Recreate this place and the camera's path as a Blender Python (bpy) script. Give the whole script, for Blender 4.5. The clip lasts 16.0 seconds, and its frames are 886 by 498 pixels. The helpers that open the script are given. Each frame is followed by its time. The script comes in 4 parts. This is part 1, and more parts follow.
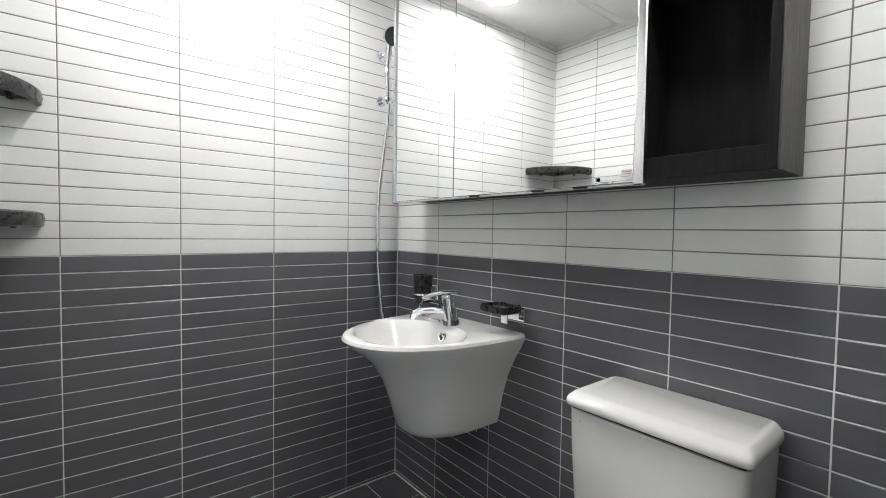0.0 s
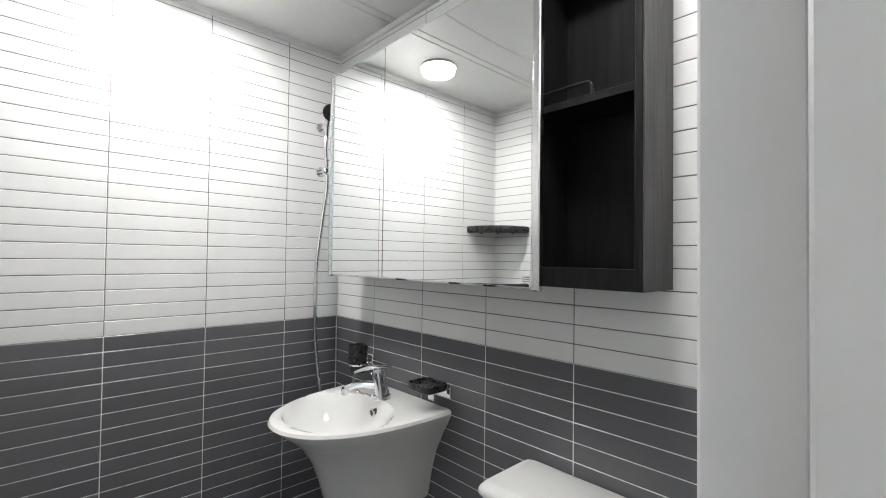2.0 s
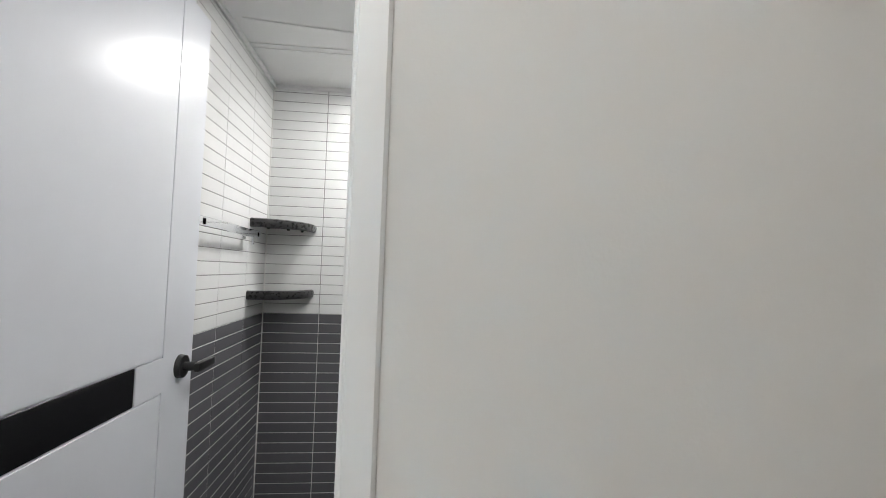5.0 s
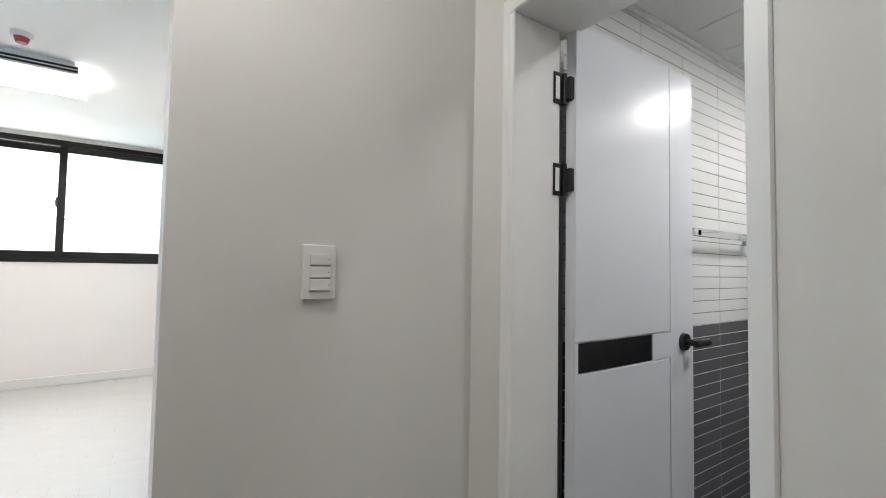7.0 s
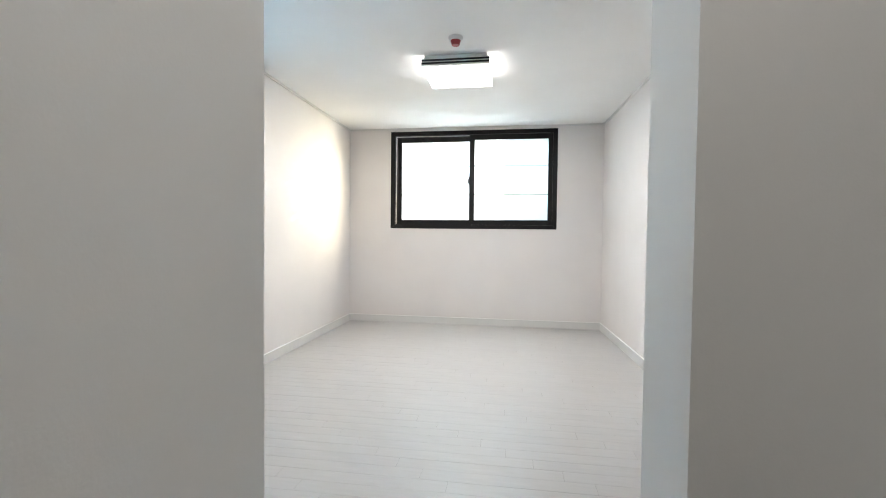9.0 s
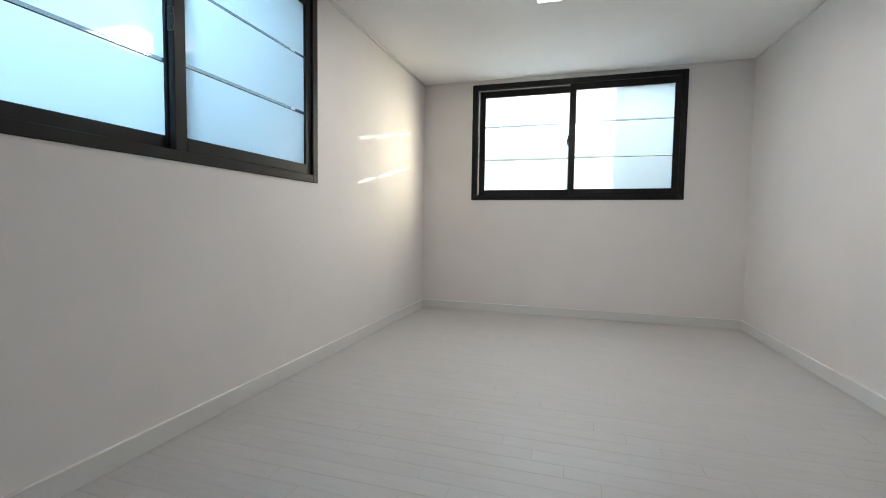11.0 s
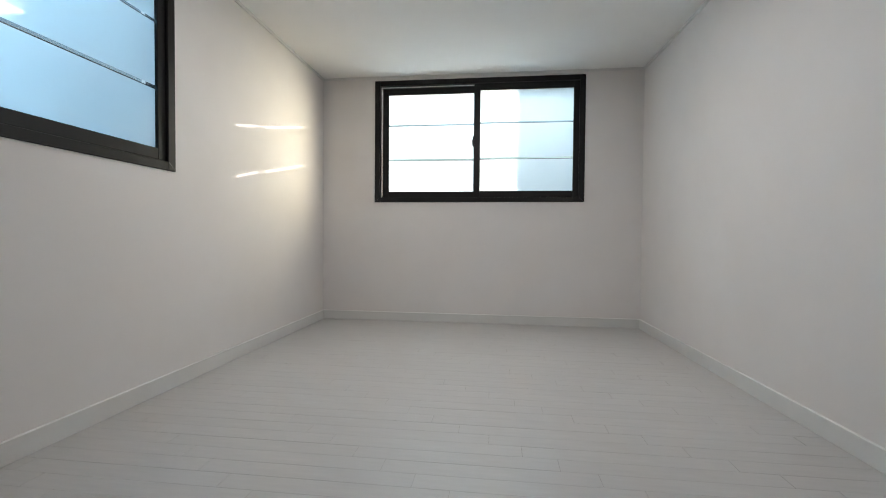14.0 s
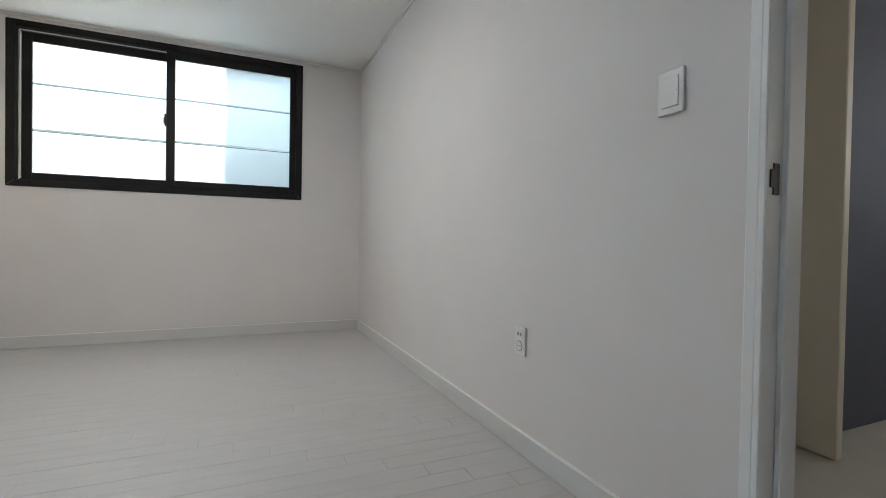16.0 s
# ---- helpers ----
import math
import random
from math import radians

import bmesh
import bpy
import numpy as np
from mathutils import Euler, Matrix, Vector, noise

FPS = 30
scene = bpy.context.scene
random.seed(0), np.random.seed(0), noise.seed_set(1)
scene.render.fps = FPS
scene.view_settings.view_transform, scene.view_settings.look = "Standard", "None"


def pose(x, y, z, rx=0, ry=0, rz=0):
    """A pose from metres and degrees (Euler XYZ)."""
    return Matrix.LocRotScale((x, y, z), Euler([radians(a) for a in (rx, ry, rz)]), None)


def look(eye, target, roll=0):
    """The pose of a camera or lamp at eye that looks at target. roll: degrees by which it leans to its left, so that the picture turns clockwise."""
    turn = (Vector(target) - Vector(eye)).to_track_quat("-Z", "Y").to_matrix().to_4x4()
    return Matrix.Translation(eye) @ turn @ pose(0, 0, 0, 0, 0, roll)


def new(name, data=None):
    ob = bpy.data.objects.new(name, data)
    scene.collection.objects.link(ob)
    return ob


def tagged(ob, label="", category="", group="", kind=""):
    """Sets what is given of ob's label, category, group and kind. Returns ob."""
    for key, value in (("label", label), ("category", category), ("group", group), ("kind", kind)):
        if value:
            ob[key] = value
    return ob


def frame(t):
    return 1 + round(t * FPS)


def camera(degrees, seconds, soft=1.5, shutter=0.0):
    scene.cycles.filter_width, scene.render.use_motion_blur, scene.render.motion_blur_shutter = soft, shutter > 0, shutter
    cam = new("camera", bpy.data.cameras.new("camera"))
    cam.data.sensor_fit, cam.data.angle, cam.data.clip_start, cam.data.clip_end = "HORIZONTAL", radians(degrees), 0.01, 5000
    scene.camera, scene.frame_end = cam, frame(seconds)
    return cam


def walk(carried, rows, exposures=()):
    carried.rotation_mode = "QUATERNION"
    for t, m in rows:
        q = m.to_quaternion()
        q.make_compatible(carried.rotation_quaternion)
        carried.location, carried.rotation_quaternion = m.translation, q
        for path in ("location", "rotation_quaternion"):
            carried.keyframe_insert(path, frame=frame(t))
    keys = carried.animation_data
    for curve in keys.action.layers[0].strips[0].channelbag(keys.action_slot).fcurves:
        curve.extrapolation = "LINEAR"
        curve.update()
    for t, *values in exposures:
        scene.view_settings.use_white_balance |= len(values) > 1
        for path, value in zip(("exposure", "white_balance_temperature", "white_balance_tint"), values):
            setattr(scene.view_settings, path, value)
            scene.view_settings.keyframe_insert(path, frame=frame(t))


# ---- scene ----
cam = camera(90.2, 16.0, soft=1.0)
PATH = [
    (0, (0.262, -0.326, 1.095), (1.821, -1.577, 1.020), 0.9),
    (0.5, (0.274, -0.344, 1.196), (1.801, -1.635, 1.185), 1.0),
    (1, (0.279, -0.362, 1.258), (1.763, -1.702, 1.282), 1.0),
    (1.5, (0.243, -0.369, 1.278), (1.710, -1.729, 1.304), 0.8),
    (2, (0.139, -0.376, 1.277), (1.595, -1.746, 1.318), 0.7),
    (2.5, (0.046, -0.385, 1.275), (1.497, -1.761, 1.322), 0.7),
    (3, (-0.057, -0.417, 1.269), (1.450, -1.730, 1.342), 1.1),
    (5.5, (-0.502, -0.736, 1.239), (1.471, -0.425, 1.339), 1.2),
    (6, (-0.602, -0.802, 1.220), (1.206, 0.045, 1.333), 0.6),
    (6.5, (-0.692, -0.819, 1.221), (0.855, 0.444, 1.331), 0.8),
    (7, (-0.749, -0.896, 1.227), (0.379, 0.752, 1.315), 1.0),
    (7.5, (-0.763, -0.958, 1.217), (-0.150, 0.944, 1.284), 0.9),
    (8, (-0.797, -0.939, 1.191), (-0.553, 1.045, 1.220), 1.0),
    (8.5, (-0.875, -0.804, 1.133), (-0.949, 1.194, 1.115), 0.3),
    (9, (-0.963, -0.632, 1.124), (-1.256, 1.346, 1.066), 0.6),
    (9.5, (-1.048, -0.427, 1.079), (-1.504, 1.518, 0.991), 0.1),
    (10, (-1.185, -0.183, 1.048), (-1.697, 1.747, 0.932), 0.4),
    (12.5, (-1.382, 0.423, 0.875), (-2.034, 2.311, 0.768), 0.4),
    (13, (-1.331, 0.451, 0.891), (-1.938, 2.354, 0.792), 0.5),
    (13.5, (-1.304, 0.465, 0.893), (-1.747, 2.414, 0.813), 0.6),
    (14, (-1.214, 0.490, 0.865), (-1.459, 2.474, 0.812), 0.5),
    (14.5, (-1.087, 0.526, 0.855), (-1.165, 2.524, 0.809), 0.8),
    (15, (-0.939, 0.609, 0.812), (-0.797, 2.603, 0.795), 1.0),
    (15.5, (-0.821, 0.665, 0.806), (-0.419, 2.624, 0.806), 1.3),
    (16, (-0.772, 0.658, 0.852), (0.011, 2.498, 0.823), 1.0),
]
EXPOSURE = [(0, 2.2), (0.5, 2.0), (1.0, 1.98), (2.0, 2.1), (3.2, 2.2), (5.3, 1.98), (6.5, 2.02), (7.0, 1.74), (7.5, 1.45), (8.0, 1.38), (8.5, 1.47), (9.0, 1.4), (9.5, 1.03), (10.2, 0.74), (12.3, 0.43), (16.0, 0.42)]
walk(cam, [(t, look(eye, target, roll)) for t, eye, target, roll in PATH], EXPOSURE)

# ---- plan, in metres: +y runs to the far window of the bedroom, +x into the bathroom ----
ROOM_L, ROOM_R, ROOM_B, ROOM_F, ROOM_H = -3.033, 0.185, 0.205, 4.942, 2.50
HALL_L, HALL_B, HALL_H = -1.335, -2.7, 2.42
BATH_X0, BATH_X1, BATH_Y0, BATH_Y1, BATH_Z, BATH_H = 0.205, 1.93, -1.404, 0.02, -0.004, 2.193
STUB_X = -0.722
DOOR_Y0, DOOR_Y1, DOOR_H = -0.608, -0.102, 1.875
UTIL_Y0, UTIL_Y1, UTIL_H = 0.507, 1.272, 2.06
UTIL_X1, UTIL_YW = 3.0, 1.815
TILE_W, TILE_H, TILE_Z = 0.30, 0.05, 1.01
# the east wall runs 1.6 degrees out of square
EAST = Matrix.Translation((ROOM_R, 4.0, 0)) @ Matrix.Rotation(radians(1.575), 4, 'Z') @ Matrix.Translation((-ROOM_R, -4.0, 0))
WIN_Z0, WIN_Z1 = 1.22, 2.455
WIN_X0, WIN_X1 = -2.478, -0.383
WIN_Y0, WIN_Y1 = 0.695, 2.79

# ---- world and lights ----
world = bpy.data.worlds.new("sky")
scene.world = world
world.use_nodes = True
wn = world.node_tree.nodes
sky = wn.new("ShaderNodeTexSky")
sky.sky_type = 'NISHITA'
sky.sun_disc = False
sky.sun_elevation = radians(8.5)
sky.sun_rotation = radians(51.8)
wn["Background"].inputs["Strength"].default_value = 0.15
world.node_tree.links.new(sky.outputs["Color"], wn["Background"].inputs["Color"])


def lamp(name, kind, energy, colour, m, **more):
    data = bpy.data.lights.new(name, kind)
    data.energy, data.color = energy, colour
    for key, value in more.items():
        if key == "size":
            data.size = value
        if key == "size_y":
            data.shape, data.size_y = 'RECTANGLE', value
        if key == "disk":
            data.shape, data.size = 'DISK', value
        if key == "angle":
            data.angle = value
        if key == "spread":
            data.spread = value
    ob = new(name, data)
    ob.matrix_basis = m
    return ob


SUN_WAY = Vector((-1.0, -0.787, -0.191))
lamp("sun", 'SUN', 5.0, (1.0, 0.93, 0.82), look((6, 9, 6), Vector((6, 9, 6)) + SUN_WAY), angle=radians(0.5))
# ceiling lamps: bathroom disc, bedroom panel; added unseen discs at bathroom door and hall
lamp("bath_lamp_light", 'AREA', 2.5, (1.0, 0.985, 0.965), look((1.68, -0.70, 2.155), (1.68, -0.70, 0)), disk=0.15)
# Unseen lamp, added to brighten the tiles beside the door.
lamp("bath_fill_light_door", 'AREA', 1.5, (1.0, 0.985, 0.965), look((0.53, -0.92, 2.155), (0.53, -0.92, 0)), disk=0.15)
lamp("bedroom_lamp_light", 'AREA', 13, (1.0, 0.98, 0.96), look((-1.38, 2.975, 2.405), (-1.38, 2.975, 0)), size=0.5, size_y=0.52)
# The hall lamp is out of view; its place is assumed.
lamp("hall_lamp_light", 'AREA', 2.0, (1.0, 0.98, 0.95), look((-0.86, -0.38, 2.34), (-0.86, -0.38, 0)), disk=0.34)
# added stand-ins for daylight: warm glow lamp inside the far window, sky lamps outside
lamp("far_window_sunglow", 'AREA', 3.0, (1.0, 0.89, 0.62), look(Vector((-2.14, 4.74, 1.78)), Vector((-2.14, 4.74, 1.78)) + SUN_WAY), size=0.46, size_y=1.0, spread=radians(84))
lamp("far_window_daylight", 'AREA', 66, (0.66, 0.87, 1.0), look((-1.43, ROOM_F + 0.75, 3.05), (-1.43, ROOM_F + 0.1, 1.75)), size=2.3, size_y=0.8)
lamp("side_window_daylight", 'AREA', 84, (0.42, 0.74, 1.0), look((ROOM_L - 0.7, 1.05, 3.0), (ROOM_L - 0.1, 1.15, 1.75)), size=1.5, size_y=0.8)
# Fill lamp added in an unseen gap of the utility's end wall.
lamp("utility_fill_light", 'AREA', 2.6, (0.86, 0.88, 1.0), look((UTIL_X1 - 0.02, 1.05, 1.6), (0, 1.05, 1.3)), size=0.7, size_y=0.85)


# ---- materials ----
def material(name, colour, rough=0.5, metal=0.0, vary=0.06, scale=6.0, bump=0.0, bump_scale=60.0, spec=0.5, coat=0.0, island=0.0, stretch=(1, 1, 1)):
    m = bpy.data.materials.new(name)
    m.use_nodes = True
    n, k = m.node_tree.nodes, m.node_tree.links
    b = n["Principled BSDF"]
    b.inputs["Roughness"].default_value, b.inputs["Metallic"].default_value = rough, metal
    b.inputs["Specular IOR Level"].default_value = spec
    b.inputs["Coat Weight"].default_value, b.inputs["Coat Roughness"].default_value = coat, 0.06
    co = n.new("ShaderNodeTexCoord")
    mp = n.new("ShaderNodeMapping")
    mp.inputs["Scale"].default_value = stretch
    k.new(co.outputs["Object"], mp.inputs["Vector"])
    big, fine = n.new("ShaderNodeTexNoise"), n.new("ShaderNodeTexNoise")
    big.inputs["Scale"].default_value, big.inputs["Detail"].default_value = scale, 4
    fine.inputs["Scale"].default_value, fine.inputs["Detail"].default_value = bump_scale, 5
    k.new(mp.outputs["Vector"], big.inputs["Vector"])
    k.new(mp.outputs["Vector"], fine.inputs["Vector"])
    ramp = n.new("ShaderNodeMapRange")
    ramp.inputs["From Min"].default_value, ramp.inputs["From Max"].default_value = 0.3, 0.7
    ramp.inputs["To Min"].default_value, ramp.inputs["To Max"].default_value = 1 - vary, 1 + vary
    k.new(big.outputs["Fac"], ramp.inputs["Value"])
    value = ramp.outputs["Result"]
    if island:
        info = n.new("ShaderNodeObjectInfo")
        r2 = n.new("ShaderNodeMapRange")
        r2.inputs["To Min"].default_value, r2.inputs["To Max"].default_value = 1 - island, 1 + island
        k.new(info.outputs["Random"], r2.inputs["Value"])
        mul = n.new("ShaderNodeMath")
        mul.operation = 'MULTIPLY'
        k.new(value, mul.inputs[0])
        k.new(r2.outputs["Result"], mul.inputs[1])
        value = mul.outputs[0]
    tint = n.new("ShaderNodeVectorMath")
    tint.operation = 'SCALE'
    tint.inputs[0].default_value = colour
    k.new(value, tint.inputs["Scale"])
    k.new(tint.outputs["Vector"], b.inputs["Base Color"])
    rr = n.new("ShaderNodeMapRange")
    rr.inputs["To Min"].default_value, rr.inputs["To Max"].default_value = rough * (0.8 if bump > 0.04 else 0.97), min(1, rough * (1.2 if bump > 0.04 else 1.03))
    k.new(fine.outputs["Fac"], rr.inputs["Value"])
    k.new(rr.outputs["Result"], b.inputs["Roughness"])
    if bump:
        bp = n.new("ShaderNodeBump")
        bp.inputs["Strength"].default_value, bp.inputs["Distance"].default_value = bump, 0.002
        k.new(fine.outputs["Fac"], bp.inputs["Height"])
        k.new(bp.outputs["Normal"], b.inputs["Normal"])
    return m


def glowing(name, colour, strength):
    m = bpy.data.materials.new(name)
    m.use_nodes = True
    b = m.node_tree.nodes["Principled BSDF"]
    b.inputs["Base Color"].default_value = (*colour, 1)
    b.inputs["Emission Color"].default_value, b.inputs["Emission Strength"].default_value = (*colour, 1), strength
    return m


WALLPAPER = material("wallpaper", (0.72, 0.687, 0.672), 0.75, vary=0.02, scale=2.5, bump=0.1, bump_scale=260)
HALLPAPER = material("hall_wallpaper", (0.70, 0.685, 0.662), 0.75, vary=0.02, scale=2.0, bump=0.1, bump_scale=220)
CEILPAPER = material("ceiling_paper", (0.83, 0.82, 0.80), 0.8, vary=0.015, scale=3, bump=0.2, bump_scale=240)
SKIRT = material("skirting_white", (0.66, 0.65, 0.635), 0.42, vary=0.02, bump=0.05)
PLANK = material("whitewashed_plank", (0.51, 0.49, 0.478), 0.34, vary=0.04, scale=5, bump=0.08, bump_scale=30, island=0.015, stretch=(1, 9, 9))
SEAM = material("plank_seam", (0.36, 0.34, 0.32), 0.7)
EDGE_HIGHLIGHT = material("lit_edge_white", (0.86, 0.85, 0.83), 0.4, vary=0.01)
WHITE_TILE = material("white_glazed_tile", (0.79, 0.795, 0.79), 0.17, vary=0.015, scale=9, bump=0.06, bump_scale=18, island=0.015)
DARK_TILE = material("charcoal_tile", (0.124, 0.124, 0.135), 0.26, vary=0.06, scale=5, bump=0.03, bump_scale=30, island=0.06)
WHITE_GROUT = material("grey_grout", (0.16, 0.16, 0.158), 0.85, vary=0.1, bump=0.3)
DARK_GROUT = material("white_grout", (0.72, 0.72, 0.71), 0.85, vary=0.08, bump=0.3)
FLOOR_TILE = material("black_floor_tile", (0.055, 0.056, 0.06), 0.45, vary=0.1, bump=0.2, bump_scale=90, island=0.08)
BATH_CEIL = material("moulded_ceiling", (0.64, 0.64, 0.64), 0.32, vary=0.015, bump=0.03)
DOOR_WHITE = material("white_door_film", (0.67, 0.69, 0.735), 0.28, vary=0.012)
FRAME_WHITE = material("white_frame_film", (0.80, 0.80, 0.795), 0.36, vary=0.02, bump=0.08, bump_scale=150)
BLACK_GLOSS = material("black_gloss_panel", (0.008, 0.008, 0.009), 0.22, vary=0.1, spec=0.25)
BLACK_METAL = material("matt_black_metal", (0.02, 0.02, 0.021), 0.36, metal=0.4, vary=0.1, bump=0.1)
BLACK_FRAME = material("black_window_frame", (0.011, 0.0105, 0.011), 0.42, vary=0.1, bump=0.06, spec=0.25)
BLACK_PLASTIC = material("black_plastic", (0.018, 0.018, 0.019), 0.28, vary=0.1, bump=0.05)
CHROME = material("chrome", (0.82, 0.83, 0.85), 0.07, metal=1.0, vary=0.01)
ALU = material("brushed_aluminium", (0.72, 0.73, 0.74), 0.24, metal=1.0, vary=0.03, bump=0.06)
CERAMIC = material("white_ceramic", (0.80, 0.80, 0.785), 0.10, vary=0.008, coat=0.4)
SWITCH_WHITE = material("switch_plastic", (0.74, 0.73, 0.71), 0.35, vary=0.01)
DARK_SLOT = material("dark_slot", (0.03, 0.03, 0.03), 0.6)
GREY_MARK = material("grey_print", (0.22, 0.22, 0.23), 0.6)
GAP_SHADE = material("soft_gap_shade", (0.42, 0.41, 0.40), 0.6)
RED_PLASTIC = material("red_plastic", (0.30, 0.03, 0.035), 0.4)
SILICONE = material("white_silicone", (0.74, 0.73, 0.71), 0.5)
MIRROR = material("mirror_silver", (0.93, 0.94, 0.935), 0.012, metal=1.0, vary=0.0)
# Blue-grey darkened so that the far utility wall looks unlit.
UTIL_WALL = material("utility_wall_unlit_tone", (0.12, 0.13, 0.16), 0.7, vary=0.04, bump=0.2)
CREAM_TRIM = material("cream_door_trim", (0.80, 0.74, 0.60), 0.45, vary=0.02)
UTIL_FLOOR = material("utility_floor", (0.60, 0.57, 0.50), 0.5, vary=0.05, bump=0.1)


def wood_black():
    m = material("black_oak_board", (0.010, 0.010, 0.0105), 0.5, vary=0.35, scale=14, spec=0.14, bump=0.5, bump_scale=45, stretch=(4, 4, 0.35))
    return m


BLACK_WOOD = wood_black()
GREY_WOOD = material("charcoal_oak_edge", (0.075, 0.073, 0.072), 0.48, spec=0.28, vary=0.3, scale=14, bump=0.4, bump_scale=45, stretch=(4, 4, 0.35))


def frosted(name, colour):
    m = bpy.data.materials.new(name)
    m.use_nodes = True
    n, k = m.node_tree.nodes, m.node_tree.links
    out = n["Material Output"]
    n.remove(n["Principled BSDF"])
    tr, tp, gl, a, b2 = (n.new(x) for x in ("ShaderNodeBsdfTranslucent", "ShaderNodeBsdfTransparent", "ShaderNodeBsdfGlossy", "ShaderNodeMixShader", "ShaderNodeMixShader"))
    tr.inputs["Color"].default_value = (*colour, 1)
    tp.inputs["Color"].default_value = (*colour, 1)
    gl.inputs["Roughness"].default_value = 0.025
    noise_node = n.new("ShaderNodeTexNoise")
    noise_node.inputs["Scale"].default_value = 400
    bp = n.new("ShaderNodeBump")
    bp.inputs["Strength"].default_value, bp.inputs["Distance"].default_value = 0.1, 0.001
    k.new(noise_node.outputs["Fac"], bp.inputs["Height"])
    k.new(bp.outputs["Normal"], tr.inputs["Normal"])
    a.inputs["Fac"].default_value = 0.06
    k.new(tr.outputs["BSDF"], a.inputs[1])
    k.new(tp.outputs["BSDF"], a.inputs[2])
    fr = n.new("ShaderNodeFresnel")
    fr.inputs["IOR"].default_value = 1.45
    k.new(fr.outputs["Fac"], b2.inputs["Fac"])
    k.new(a.outputs["Shader"], b2.inputs[1])
    k.new(gl.outputs["BSDF"], b2.inputs[2])
    k.new(b2.outputs["Shader"], out.inputs["Surface"])
    return m


FROST = frosted("frosted_film", (0.93, 0.96, 0.98))


def clear_glass():
    m = bpy.data.materials.new("clear_glass")
    m.use_nodes = True
    b = m.node_tree.nodes["Principled BSDF"]
    b.inputs["Transmission Weight"].default_value, b.inputs["Roughness"].default_value = 1.0, 0.01
    b.inputs["Base Color"].default_value = (0.95, 0.98, 0.97, 1)
    return m


GLASS = clear_glass()


# ---- mesh tools ----
def box(bm, x0, x1, y0, y1, z0, z1, bevel=0.0, segments=1):
    r = bmesh.ops.create_cube(bm, size=1.0)
    vs = r["verts"]
    for v in vs:
        v.co = Vector(((x0 + x1) / 2 + v.co.x * (x1 - x0), (y0 + y1) / 2 + v.co.y * (y1 - y0), (z0 + z1) / 2 + v.co.z * (z1 - z0)))
    if bevel:
        es = list({e for v in vs for e in v.link_edges})
        bmesh.ops.bevel(bm, geom=es, offset=bevel, segments=segments, affect='EDGES', profile=0.5)
    return bm


def cyl(bm, p, q, r0, r1=None, n=16):
    p, q = Vector(p), Vector(q)
    r1 = r0 if r1 is None else r1
    d = q - p
    m = Matrix.Translation((p + q) / 2) @ d.to_track_quat('Z', 'Y').to_matrix().to_4x4()
    bmesh.ops.create_cone(bm, cap_ends=True, segments=n, radius1=r0, radius2=r1, depth=d.length, matrix=m)
    return bm


def ball(bm, c, r, n=12, sz=(1, 1, 1)):
    bmesh.ops.create_uvsphere(bm, u_segments=n, v_segments=max(6, n // 2), radius=r, matrix=Matrix.Translation(c) @ Matrix.Diagonal((*sz, 1)))
    return bm


def loft(bm, rings, cap_start=True, cap_end=True):
    rows = [[bm.verts.new(p) for p in ring] for ring in rings]
    n = len(rows[0])
    for a, b in zip(rows, rows[1:]):
        for i in range(n):
            bm.faces.new((a[i], a[(i + 1) % n], b[(i + 1) % n], b[i]))
    if cap_start:
        bm.faces.new(list(reversed(rows[0])))
    if cap_end:
        bm.faces.new(rows[-1])
    return bm


def tube(bm, points, r, n=8):
    pts = [Vector(p) for p in points]
    rings = []
    up = Vector((0.13, 0.21, 1)).normalized()
    for i, p in enumerate(pts):
        d = (pts[min(i + 1, len(pts) - 1)] - pts[max(i - 1, 0)]).normalized()
        a = d.cross(up)
        if a.length < 0.05:
            a = d.cross(Vector((1, 0, 0)))
        a.normalize()
        b = d.cross(a)
        rings.append([p + a * r * math.cos(2 * math.pi * j / n) + b * r * math.sin(2 * math.pi * j / n) for j in range(n)])
    return loft(bm, rings)


def smooth_line(points, steps=8):
    """Points along a Catmull-Rom curve through the given ones."""
    p = [Vector(q) for q in points]
    p = [p[0] * 2 - p[1]] + p + [p[-1] * 2 - p[-2]]
    out = []
    for i in range(1, len(p) - 2):
        for s in range(steps):
            t = s / steps
            a, b, c, d = p[i - 1:i + 3]
            out.append(0.5 * (2 * b + (c - a) * t + (2 * a - 5 * b + 4 * c - d) * t * t + (3 * b - a - 3 * c + d) * t ** 3))
    return out + [p[-2]]


def finish(bm, name, mats, smooth=False):
    bmesh.ops.recalc_face_normals(bm, faces=bm.faces)
    me = bpy.data.meshes.new(name)
    bm.to_mesh(me)
    bm.free()
    for m in (mats if isinstance(mats, (list, tuple)) else [mats]):
        me.materials.append(m)
    if smooth:
        me.polygons.foreach_set("use_smooth", [True] * len(me.polygons))
        me.set_sharp_from_angle(angle=radians(38))
    return me


def solid(name, bm, mat, label="", category="", group="", kind="", smooth=False):
    return tagged(new(name, finish(bm, name, mat, smooth)), label, category, group, kind)


def part(name, bm, mat, parent, label="", smooth=False):
    ob = new(name, finish(bm, name, mat, smooth))
    ob.parent = parent
    return tagged(ob, label)


def empty(name, label="", category="", group="", kind="", at=(0, 0, 0)):
    ob = new(name)
    ob.empty_display_size = 0.05
    ob.location = at
    return tagged(ob, label, category, group, kind)


def bx(x0, x1, y0, y1, z0, z1, bevel=0.0, segments=1):
    return box(bmesh.new(), x0, x1, y0, y1, z0, z1, bevel, segments)


